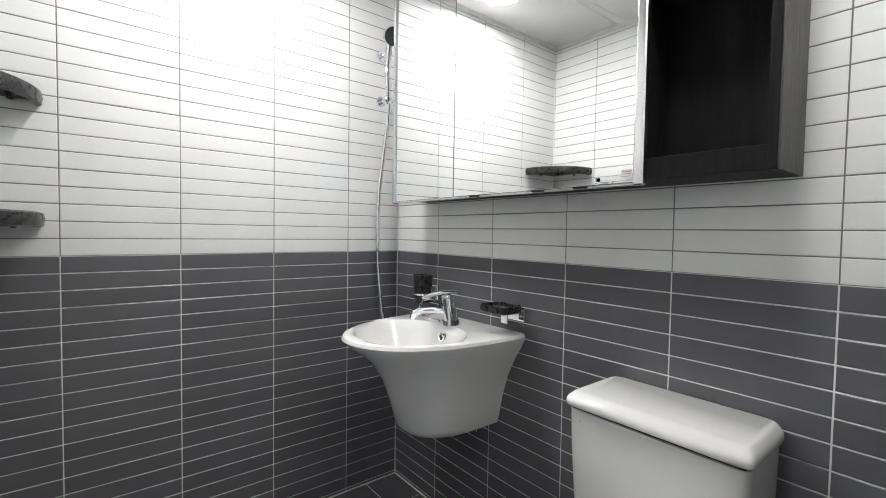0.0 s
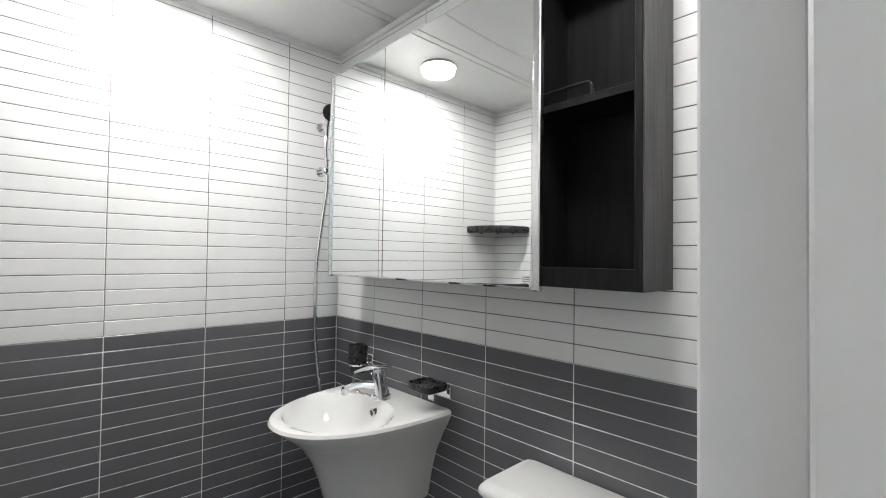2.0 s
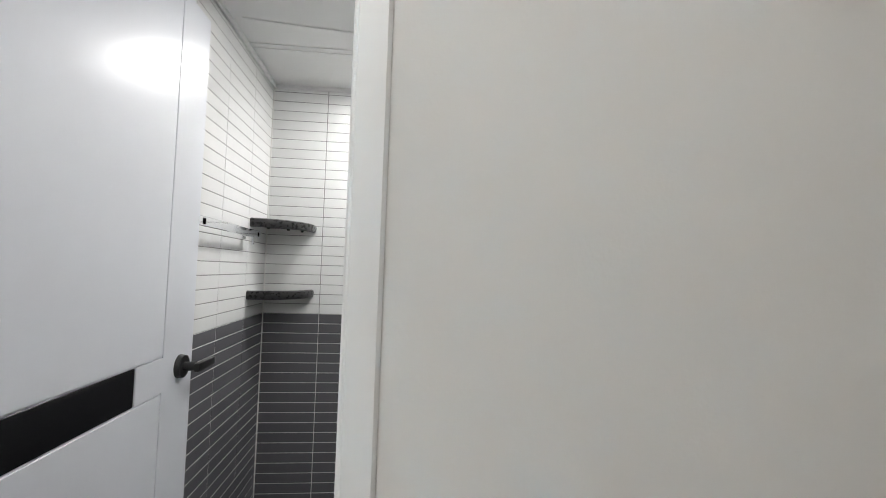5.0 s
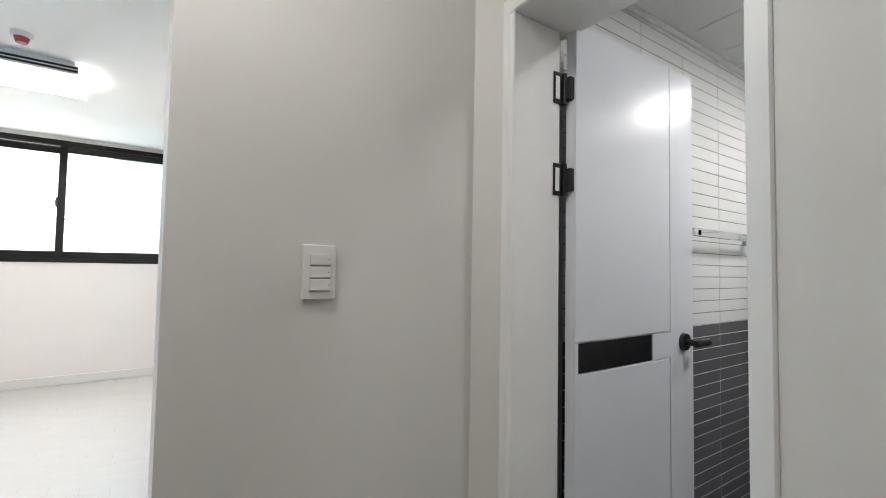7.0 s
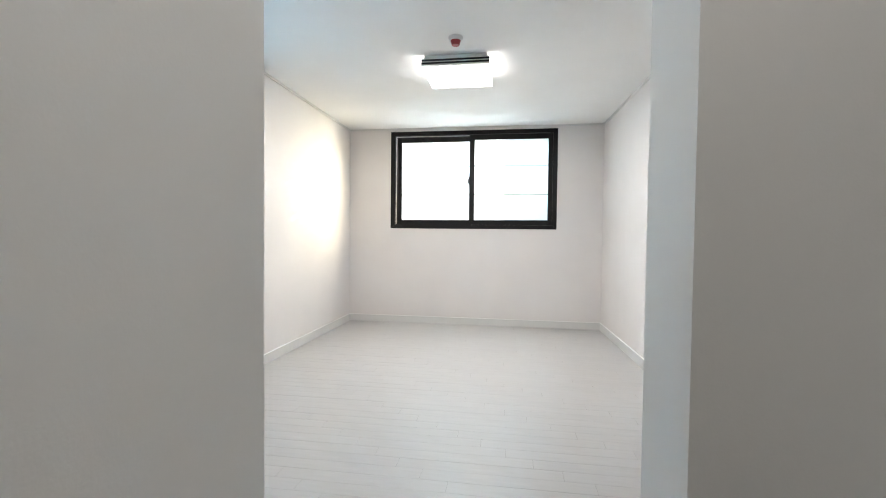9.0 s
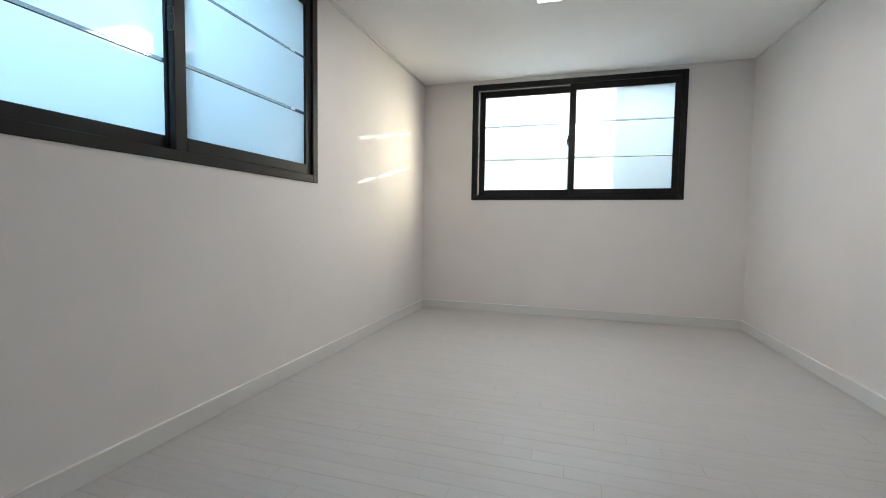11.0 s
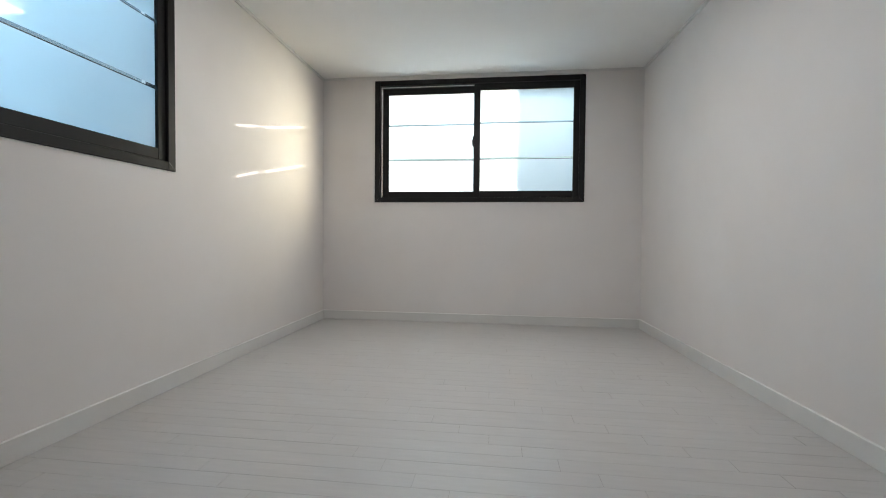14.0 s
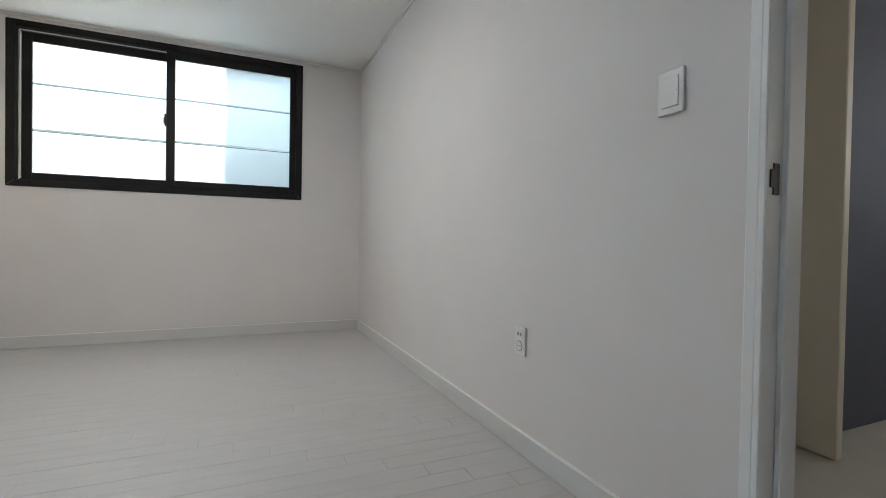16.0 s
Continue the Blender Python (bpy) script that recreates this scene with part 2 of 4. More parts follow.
def boxes(*rows, bevel=0.0):
    bm = bmesh.new()
    for r in rows:
        box(bm, *r, bevel)
    return bm


def structure(name, bm, mat, label="", smooth=False):
    return solid(name, bm, mat, label, kind="structure", smooth=smooth)

# ---- large structure: bedroom ----
TW = 0.2


def wall_with_hole(axis, a0, a1, t0, t1, z0, z1, hole):
    """A wall along x or y from a0 to a1, between t0 and t1 in thickness, with one opening (b0, b1, h0, h1)."""
    b0, b1, h0, h1 = hole
    rows = [(a0, b0, z0, z1), (b1, a1, z0, z1)]
    if h0 > z0:
        rows.append((b0, b1, z0, h0))
    if h1 < z1:
        rows.append((b0, b1, h1, z1))
    bm = bmesh.new()
    for p, q, c, d in rows:
        if q - p < 1e-4:
            continue
        box(bm, *((p, q, t0, t1) if axis == "x" else (t0, t1, p, q)), c, d)
    bmesh.ops.remove_doubles(bm, verts=bm.verts, dist=1e-5)
    return bm


structure("wall_north", wall_with_hole("x", ROOM_L - TW, ROOM_R + 0.12, ROOM_F, ROOM_F + TW, -0.1, ROOM_H + 0.1, (WIN_X0, WIN_X1, WIN_Z0, WIN_Z1)), WALLPAPER,
          "cream wallpapered bedroom wall with a wide window")
structure("wall_west", wall_with_hole("y", -0.12, ROOM_F, ROOM_L - TW, ROOM_L, -0.1, ROOM_H + 0.1, (WIN_Y0, WIN_Y1, WIN_Z0, WIN_Z1)), WALLPAPER,
          "cream wallpapered bedroom side wall with a window")
structure("wall_east", wall_with_hole("y", ROOM_B - 0.1, ROOM_F, ROOM_R, ROOM_R + 0.12, -0.1, ROOM_H + 0.1, (UTIL_Y0 - 0.03, UTIL_Y1 + 0.03, -0.1, UTIL_H + 0.03)), WALLPAPER,
          "cream wallpapered bedroom wall with a doorway").matrix_basis = EAST
structure("wall_south", boxes((ROOM_L, HALL_L - 0.12, -0.12, 0.0, -0.1, ROOM_H + 0.1)), WALLPAPER, "cream wallpapered bedroom back wall")
structure("wall_stub", boxes((STUB_X + 0.004, ROOM_R + 0.12, 0.0, ROOM_B, -0.1, ROOM_H + 0.1), (HALL_L - 0.12, STUB_X + 0.004, -0.12, 0.0, 2.12, ROOM_H + 0.1)), HALLPAPER,
          "beige wallpapered wall stub with a light switch")
structure("ceiling", bx(ROOM_L - TW, ROOM_R + 0.2, 0.0, ROOM_F + TW, ROOM_H, ROOM_H + 0.1), CEILPAPER, "white papered bedroom ceiling")
structure("trim_cornice", boxes((ROOM_L, ROOM_R, ROOM_F - 0.012, ROOM_F, ROOM_H - 0.022, ROOM_H), (ROOM_L, ROOM_L + 0.012, 0.0, ROOM_F - 0.012, ROOM_H - 0.022, ROOM_H)), SKIRT, "thin white ceiling trim")
structure("trim_cornice_east", bx(ROOM_R - 0.012, ROOM_R, ROOM_B, ROOM_F - 0.012, ROOM_H - 0.022, ROOM_H), SKIRT, "thin white ceiling trim").matrix_basis = EAST


def skirting():
    bm = bmesh.new()
    h, t = 0.088, 0.012
    box(bm, ROOM_L, ROOM_R, ROOM_F - t, ROOM_F, 0, h, 0.003)
    box(bm, ROOM_L, ROOM_L + t, 0.0, ROOM_F - t, 0, h, 0.003)
    box(bm, ROOM_L + t, HALL_L, 0.0, t, 0, h, 0.003)
    return bm


structure("baseboard", skirting(), SKIRT, "low white baseboard round the bedroom")
structure("baseboard_east", bx(ROOM_R - 0.012, ROOM_R, UTIL_Y1 + 0.05, ROOM_F - 0.012, 0, 0.088, 0.003), SKIRT, "low white baseboard beside the doorway").matrix_basis = EAST
# Thin white strips paint the light caught on the baseboard's top edge.
structure("trim_baseboard_lit_edge", boxes((ROOM_L, ROOM_R, ROOM_F - 0.014, ROOM_F, 0.0885, 0.092), (ROOM_L, ROOM_L + 0.014, 0.0, ROOM_F - 0.014, 0.0885, 0.092), bevel=0.001), EDGE_HIGHLIGHT, "bright white strip imitating the baseboard's lit top edge")
structure("trim_baseboard_lit_edge_east", bx(ROOM_R - 0.014, ROOM_R, UTIL_Y1 + 0.05, ROOM_F - 0.014, 0.0885, 0.092, 0.001), EDGE_HIGHLIGHT, "bright white strip imitating the baseboard's lit top edge").matrix_basis = EAST

# hall
structure("wall_hall_west", bx(HALL_L - 0.12, HALL_L, HALL_B, 0.0, -0.1, HALL_H + 0.1), HALLPAPER, "beige wallpapered hall wall")
CORNER = ((-0.045, 0.0), (0.004, DOOR_Y1 + 0.042), (0.010, DOOR_Y1 + 0.03), (BATH_X0 - 0.012, DOOR_Y1 + 0.03), (BATH_X0 - 0.012, 0.0))
structure("wall_hall_corner", loft(bmesh.new(), [[(x, y, z) for x, y in CORNER] for z in (-0.1, HALL_H + 0.1)]), HALLPAPER, "narrow beige wall strip beside the bathroom door")
structure("wall_hall_east", wall_with_hole("y", HALL_B, DOOR_Y1 + 0.03, 0.004, BATH_X0 - 0.012, -0.1, HALL_H + 0.1, (DOOR_Y0 - 0.03, DOOR_Y1 + 0.03, -0.1, DOOR_H + 0.03)), HALLPAPER,
          "beige wallpapered hall wall with the bathroom doorway")
structure("wall_hall_south", bx(HALL_L - 0.12, 0.2, HALL_B - 0.12, HALL_B, -0.1, HALL_H + 0.1), HALLPAPER, "beige wallpapered hall end wall")
structure("ceiling_hall", bx(HALL_L, 0.02, HALL_B, -0.12, HALL_H, HALL_H + 0.1), CEILPAPER, "white papered hall ceiling")

# utility space behind the bedroom's doorway
# The end wall's gap is made up, out of view, for the fill lamp.
structure("wall_utility", boxes((UTIL_X1, UTIL_X1 + 0.1, 0.2, 0.7, -0.1, 2.4), (UTIL_X1, UTIL_X1 + 0.1, 1.4, UTIL_YW + 0.1, -0.1, 2.4), (UTIL_X1, UTIL_X1 + 0.1, 0.7, 1.4, -0.1, 1.15), (UTIL_X1, UTIL_X1 + 0.1, 0.7, 1.4, 2.05, 2.4), (ROOM_R + 0.12, 1.42, UTIL_YW, UTIL_YW + 0.1, -0.1, 2.4), (ROOM_R + 0.12, UTIL_X1, 0.2, 0.3, -0.1, 2.4)), HALLPAPER,
          "dim beige wall of the utility space")
structure("wall_utility_far", bx(1.42, UTIL_X1, UTIL_YW + 0.004, UTIL_YW + 0.1, -0.1, 2.4), UTIL_WALL, "blue-grey utility wall, coloured darker to look unlit")
structure("trim_utility", boxes((1.385, 1.425, 1.655, UTIL_YW + 0.003, 0, 2.3), (1.425, 1.465, 1.672, UTIL_YW + 0.003, 0, 2.3), (1.465, 1.53, 1.71, UTIL_YW + 0.003, 0, 2.3), bevel=0.004), CREAM_TRIM, "cream door trim in the utility space")
structure("ceiling_utility", bx(ROOM_R + 0.12, UTIL_X1, 0.3, UTIL_YW, 2.3, 2.4), CEILPAPER, "dim utility ceiling")
structure("floor_utility", bx(ROOM_R + 0.12, UTIL_X1, 0.3, UTIL_YW, -0.1, -0.002), UTIL_FLOOR, "pale utility floor")

# bathroom shell: backing behind the tiles takes the grout colour
def bath_shell():
    g = 0.012
    # names, outer boxes for the dark and the white zone of each wall
    zones = (("dark", BATH_Z - 0.1, TILE_Z, DARK_GROUT), ("white", TILE_Z, BATH_H + 0.1, WHITE_GROUT))
    walls = {}
    for side, rect in (("wall_bath_east", (BATH_X1 + g, BATH_X1 + 0.12, BATH_Y0 - 0.12, BATH_Y1 + 0.012)), ("wall_bath_south", (BATH_X0 - 0.02, BATH_X1 + g, BATH_Y0 - 0.12, BATH_Y0 - g))):
        root = structure(side, bx(*rect, BATH_Z - 0.1, BATH_H + 0.1), HALLPAPER, "bathroom wall with white tiles over charcoal tiles")
        walls[side] = root
    walls["wall_bath_north"] = structure("wall_bath_north", bx(ROOM_R + 0.12, BATH_X1 + 0.12, BATH_Y1 + g, 0.2, BATH_Z - 0.1, BATH_H + 0.1), HALLPAPER,
                                         "bathroom wall with white tiles over charcoal tiles")
    rows = {"wall_bath_east": ((BATH_X1 + 0.0013, BATH_X1 + g, BATH_Y0 - g, BATH_Y1 + g)), "wall_bath_south": ((BATH_X0, BATH_X1 + 0.0013, BATH_Y0 - g, BATH_Y0 - 0.0013)),
            "wall_bath_north": ((BATH_X0, BATH_X1 + 0.0013, BATH_Y1 + 0.0013, BATH_Y1 + g))}
    for side, rect in rows.items():
        for zone, z0, z1, mat in zones:
            part("grout", bx(*rect, z0, z1), mat, walls[side])
    return walls


bath_walls = bath_shell()
# the wall beside the bathroom door, tiled on its inner side
walls_inner = structure("wall_bath_west", wall_with_hole("y", BATH_Y0, BATH_Y1, BATH_X0 - 0.012, BATH_X0 - 0.0013, BATH_Z - 0.1, BATH_H + 0.1, (DOOR_Y0 - 0.03, DOOR_Y1 + 0.03, -0.15, DOOR_H + 0.03)),
                        WHITE_GROUT, "tiled bathroom wall round the door")
bath_walls["wall_bath_west"] = walls_inner
structure("floor_bath", bx(0.0, BATH_X1 + 0.1, BATH_Y0 - 0.1, BATH_Y1 + 0.05, BATH_Z - 0.1, BATH_Z - 0.0015), DARK_GROUT, "black tiled bathroom floor")


def bath_ceiling():
    bm = bmesh.new()
    box(bm, BATH_X0, BATH_X1, BATH_Y0, BATH_Y1, BATH_H, BATH_H + 0.06)
    # raised moulded ribs and the panel joint
    for k, x in enumerate((1.05, 1.30)):
        pts = [(x + 0.05 * math.sin(i / 10 * math.pi) * (1 if k else -1), BATH_Y0 + 0.12 + i * 0.125, BATH_H + 0.001) for i in range(11)]
        tube(bm, pts, 0.006, 6)
    for x in (1.49, 1.53):
        box(bm, x, x + 0.006, BATH_Y0, BATH_Y1, BATH_H - 0.003, BATH_H + 0.01, 0.001)
    for r in ((BATH_X0, BATH_X1, BATH_Y0, BATH_Y0 + 0.015), (BATH_X0, BATH_X1, BATH_Y1 - 0.015, BATH_Y1), (BATH_X1 - 0.015, BATH_X1, BATH_Y0 + 0.015, BATH_Y1 - 0.015), (BATH_X0, BATH_X0 + 0.015, BATH_Y0 + 0.015, BATH_Y1 - 0.015)):
        box(bm, *r, BATH_H - 0.02, BATH_H + 0.004, 0.003)
    # access hatch
    box(bm, 0.62, 1.02, -0.95, -0.55, BATH_H - 0.004, BATH_H + 0.01, 0.002)
    return bm


bead = boxes((BATH_X1 - 0.004, BATH_X1, BATH_Y0, BATH_Y0 + 0.004, BATH_Z, BATH_H), (BATH_X1 - 0.005, BATH_X1, BATH_Y1 - 0.005, BATH_Y1, BATH_Z, BATH_H),
             (BATH_X0, BATH_X1, BATH_Y0, BATH_Y0 + 0.004, BATH_Z, BATH_Z + 0.004), (BATH_X1 - 0.004, BATH_X1, BATH_Y0 + 0.004, BATH_Y1 - 0.005, BATH_Z, BATH_Z + 0.004),
             (BATH_X0, BATH_X1 - 0.005, BATH_Y1 - 0.004, BATH_Y1, BATH_Z, BATH_Z + 0.004))
structure("trim_sealant", bead, SILICONE, "white sealant line in the bathroom corners")
structure("ceiling_bath", bath_ceiling(), BATH_CEIL, "glossy white moulded bathroom ceiling")


# ---- doors and windows ----
def door_frame(name, y0, y1, h, x0, x1, mat, label, hall_side, hinge_x=None, rebate_x=None):
    """A lining round an opening in a wall that runs along y, with casings on the side hall_side (-1 or 1) and a stop."""
    root = empty(name, label, kind="structure")
    t = 0.03
    part("jamb", bx(x0, hinge_x or x1, y1, y1 + t, -0.05, h, 0.003), mat, root)
    part("jamb", bx(x0, rebate_x or x1, y0 - t, y0, -0.05, h, 0.002), mat, root)
    if rebate_x:
        part("rebate", bx(rebate_x, x1, y0 - t, y0 - 0.011, -0.05, h, 0.002), mat, root)
    part("head", bx(x0, x1, y0 - t, y1 + t, h, h + t, 0.003), mat, root)
    for sx, xa in ((-1, x0), (1, x1)):
        if sx != hall_side and hall_side != 0:
            continue
        a, b = (xa - 0.001, xa + 0.022) if sx < 0 else (xa - 0.012, xa + 0.006)
        part("casing", bx(a, b, y1 + 0.012, y1 + 0.042, 0, h + 0.04, 0.004), mat, root)
        part("casing_lip", bx(a + 0.003, b, y1 + 0.001, y1 + 0.013, 0, h + 0.013, 0.002), mat, root)
        part("casing", bx(a, b, y0 - 0.036, y0 - 0.001, 0, h + 0.04, 0.004), mat, root)
        part("casing", bx(a, b, y0, y1, h + 0.001, h + 0.04, 0.003), mat, root)
    return root


bath_frame = door_frame("door_frame_bath", DOOR_Y0, DOOR_Y1, DOOR_H, -0.002, BATH_X0 + 0.008, FRAME_WHITE, "white bathroom door frame with slim casing", -1, 0.170, 0.168)
part("threshold", bx(0.0, BATH_X0 + 0.008, DOOR_Y0, DOOR_Y1, -0.06, 0.012, 0.003), FRAME_WHITE, bath_frame)


def bathroom_door():
    """Open at a right angle: the leaf runs along x, its hall face turned to -y."""
    x0, x1, yf, yb, z0, z1 = 0.194, 0.802, -0.136, -0.101, 0.02, 1.898
    root = empty("door_1", "white bathroom door standing open, with a black inset strip", "door", kind="structure", at=(x0, yb, 0))
    root.matrix_world = Matrix.Identity(4)
    gx = 0.658
    za, zb, sx = 0.955, 1.037, 0.555
    g = 0.002
    bm = bmesh.new()
    box(bm, x0, x1, yf + 0.004, yb, z0, z1, 0.002)
    leaf = part("leaf", bm, DOOR_WHITE, root)
    for name, r in (("panel", (x0, gx - g, zb + g, z1)), ("panel", (x0, gx - g, z0, za - g)), ("stile", (gx + g, x1, z0, z1)), ("panel", (sx + g, gx + 0.004, za + g, zb - g))):
        part(name, bx(r[0], r[1], yf, yf + 0.0045, r[2], r[3], 0.0008), DOOR_WHITE, root)
    part("inset_strip", bx(x0 + 0.014, sx - g, yf + 0.001, yf + 0.005, za + g, zb - g, 0.0005), BLACK_GLOSS, root, "glossy black inset strip")
    part("strip_end", bx(x0, x0 + 0.012, yf, yf + 0.0045, za + g, zb - g), DOOR_WHITE, root)
    # lever handle on a round rose, both sides
    for s, y in ((-1, yf), (1, yb)):
        h = part("handle", cyl(bmesh.new(), (0.738, y, 1.0), (0.738, y + s * 0.012, 1.0), 0.029, 0.027, 24), BLACK_METAL, root, "black lever handle on a round rose", True)
        bm = bmesh.new()
        cyl(bm, (0.738, y + s * 0.008, 1.0), (0.738, y + s * 0.05, 1.0), 0.011, None, 16)
        box(bm, 0.631, 0.75, min(y + s * 0.04, y + s * 0.054), max(y + s * 0.04, y + s * 0.054), 0.989, 1.011, 0.004, 2) if s > 0 else box(bm, 0.721, 0.818, y - 0.054, y - 0.040, 0.989, 1.011, 0.004, 2)
        part("lever", bm, BLACK_METAL, h, smooth=True)
    for z in (1.717, 1.469, 0.28):
        bm = bmesh.new()
        cyl(bm, (0.180, -0.110, z - 0.042), (0.180, -0.110, z + 0.042), 0.006, None, 12)
        box(bm, 0.178, 0.196, -0.1295, -0.104, z - 0.030, z + 0.030, 0.001)
        box(bm, 0.142, 0.178, -0.1060, -0.1020, z - 0.043, z + 0.043, 0.001)
        hinge = part("hinge", bm, BLACK_METAL, root, "matt black hinge", True)
        part("hinge_insert", bx(0.148, 0.163, -0.1072, -0.1055, z - 0.031, z + 0.031, 0.0005), FRAME_WHITE, hinge, "white insert in the hinge plate")
    return root


bathroom_door()
util_frame = door_frame("door_frame_utility", UTIL_Y0, UTIL_Y1, UTIL_H, ROOM_R - 0.006, ROOM_R + 0.135, FRAME_WHITE, "white utility door frame with a black strike plate", 0)
util_frame.matrix_basis = EAST
part("stop", bx(ROOM_R + 0.05, ROOM_R + 0.064, UTIL_Y1 - 0.014, UTIL_Y1, 0.0, UTIL_H, 0.002), FRAME_WHITE, util_frame)
part("strike_plate", boxes((ROOM_R + 0.018, ROOM_R + 0.04, UTIL_Y1 - 0.003, UTIL_Y1 + 0.001, 0.970, 1.040), (ROOM_R + 0.006, ROOM_R + 0.018, UTIL_Y1 - 0.004, UTIL_Y1, 0.986, 1.026), bevel=0.001), BLACK_METAL, util_frame, "black metal strike plate")


def sliding_window(name, label):
    """A two-sash sliding window, 2.1 m wide, in the plane y = 0 of its own space, seen from -y; its left edge at x = 0."""
    W, H = WIN_X1 - WIN_X0, WIN_Z1 - WIN_Z0
    root = empty(name, label, "window", kind="structure")
    f = 0.055
    fr = boxes((0, f, -0.012, 0.13, 0, H), (W - f, W, -0.012, 0.13, 0, H), (f, W - f, -0.012, 0.13, 0, f * 0.9), (f, W - f, -0.012, 0.13, H - f * 0.9, H), bevel=0.003)
    part("window_frame", fr, BLACK_FRAME, root, "black window frame")
    for x, k in ((0.0, 1), (W, -1)):
        bm = bmesh.new()
        tube(bm, [(x + k * 0.004, -0.0122, 0.004), (x + k * (f - 0.003), -0.0122, f * 0.9 - 0.003)], 0.0008, 5)
        part("mitre_joint", bm, GREY_MARK, root)
    part("rail", boxes((f, W - f, 0.042, 0.046, f * 0.9, f * 0.9 + 0.014), (f, W - f, 0.085, 0.089, f * 0.9, f * 0.9 + 0.012)), BLACK_FRAME, root)
    part("sealant", boxes((-0.006, W + 0.006, -0.003, 0.0, -0.007, 0.0), (-0.006, 0, -0.003, 0.0, 0, H), (W, W + 0.006, -0.003, 0.0, 0, H), (-0.006, W + 0.006, -0.003, 0, H, H + 0.007)), SILICONE, root, "white sealant line")
    # Pale strips imitate daylight showing between the rear sash and the frame.
    part("light_gap_strip", boxes((f + 0.001, f + 0.008, 0.040, 0.05, f, H - f), (f + 0.008, W * 0.5, 0.040, 0.05, H - f * 0.9 - 0.008, H - f * 0.9 - 0.001)), SILICONE, root, "pale strip imitating the line of light along the rear sash")
    # sashes: the right one in front, the left one behind, pushed a hair from the frame
    mid, s = W * 0.5, 0.062
    for tag, a, b, y0, y1 in (("rear", f + 0.014, mid + 0.03, 0.05, 0.082), ("front", mid - 0.032, W - f * 0.85, 0.006, 0.040)):
        z0, z1 = f * 0.9 + 0.002, H - f * 0.9 - (0.014 if tag == "rear" else 0.003)
        sash = part("sash", boxes((a, a + s, y0, y1, z0, z1), (b - s, b, y0, y1, z0, z1), (a + s, b - s, y0, y1, z0, z0 + s), (a + s, b - s, y0, y1, z1 - s, z1), bevel=0.003), BLACK_FRAME, root, "black sliding sash")
        ga, gb, gz0, gz1, gy = a + s, b - s, z0 + s, z1 - s, (y0 + y1) / 2
        pane = part("pane", bx(ga - 0.004, gb + 0.004, gy + 0.004, gy + 0.009, gz0 - 0.004, gz1 + 0.004), GLASS, sash, "clear glass pane")
        pane.visible_shadow = False
        zs = [gz0, 1.657 - WIN_Z0 - 0.008, 1.657 - WIN_Z0 + 0.013, 2.014 - WIN_Z0 - 0.008, 2.014 - WIN_Z0 + 0.008, gz1]
        for i in (0, 2, 4):
            # Dark strips imitate the dark outdoor view through the clear gaps.
            if i == 2:
                part("dark_gap_strip", bx(ga, gb, gy + 0.0002, gy + 0.0012, zs[1] + 0.0005, zs[1] + 0.0055), BLACK_PLASTIC, sash, "dark strip standing in for the view through the clear gap")
            if i == 4:
                for u, v in ((0.0, 0.17), (0.21, 0.24), (0.30, 0.46)) if tag == "rear" else ((0.30, 1.0),):
                    part("dark_gap_strip", bx(ga + u * (gb - ga), ga + v * (gb - ga), gy + 0.0002, gy + 0.0012, zs[3] + 0.0005, zs[3] + 0.0042), BLACK_PLASTIC, sash, "dark strip standing in for the view through the clear gap")
            part("frosted_film", bx(ga, gb, gy + 0.0005, gy + 0.0015, zs[i], zs[i + 1]), FROST, sash, "frosted film on the glass")
    part("latch", boxes((mid - 0.045, mid - 0.033, 0.0, 0.03, 0.56, 0.66), (mid - 0.05, mid - 0.04, -0.012, 0.012, 0.575, 0.625), bevel=0.003), BLACK_METAL, root, "small black latch")
    return root


win1 = sliding_window("window_1", "black-framed sliding window with frosted striped glass")
win1.matrix_basis = pose(WIN_X0, ROOM_F, WIN_Z0)
win2 = sliding_window("window_2", "black-framed sliding window with bluish frosted glass")
win2.matrix_basis = pose(ROOM_L, WIN_Y0, WIN_Z0, 0, 0, 90)

# outdoors: ground and an unseen wall added to shade part of the far window
sun_block = structure("sun_block_wall", bx(1.73, 7.0, 6.94, 7.14, -1.3, 5.5), material("sun_block_render", (0.55, 0.54, 0.52), 0.9, vary=0.08, bump=0.3), "unseen pale wall added to block the sun from part of the far window")
structure("ground", bx(-400, 400, -400, 400, -1.4, -1.3), material("ground_concrete", (0.32, 0.32, 0.31), 0.85, vary=0.1, scale=0.6, bump=0.3), "grey concrete ground outdoors")

# ---- bathroom things ----
WALL_LINE = -1.361


def settle(root):
    """Brings a thing that was drawn on the plan's first wall line to the tiled south wall, at its true scale."""
    root.matrix_basis = Matrix(((0.925, 0, 0, 0.735 - 0.925 * 0.763), (0, 1.025, 0, BATH_Y0 - 1.025 * WALL_LINE), (0, 0, 0.965, 0.438 - 0.965 * 0.412), (0, 0, 0, 1)))
    return root


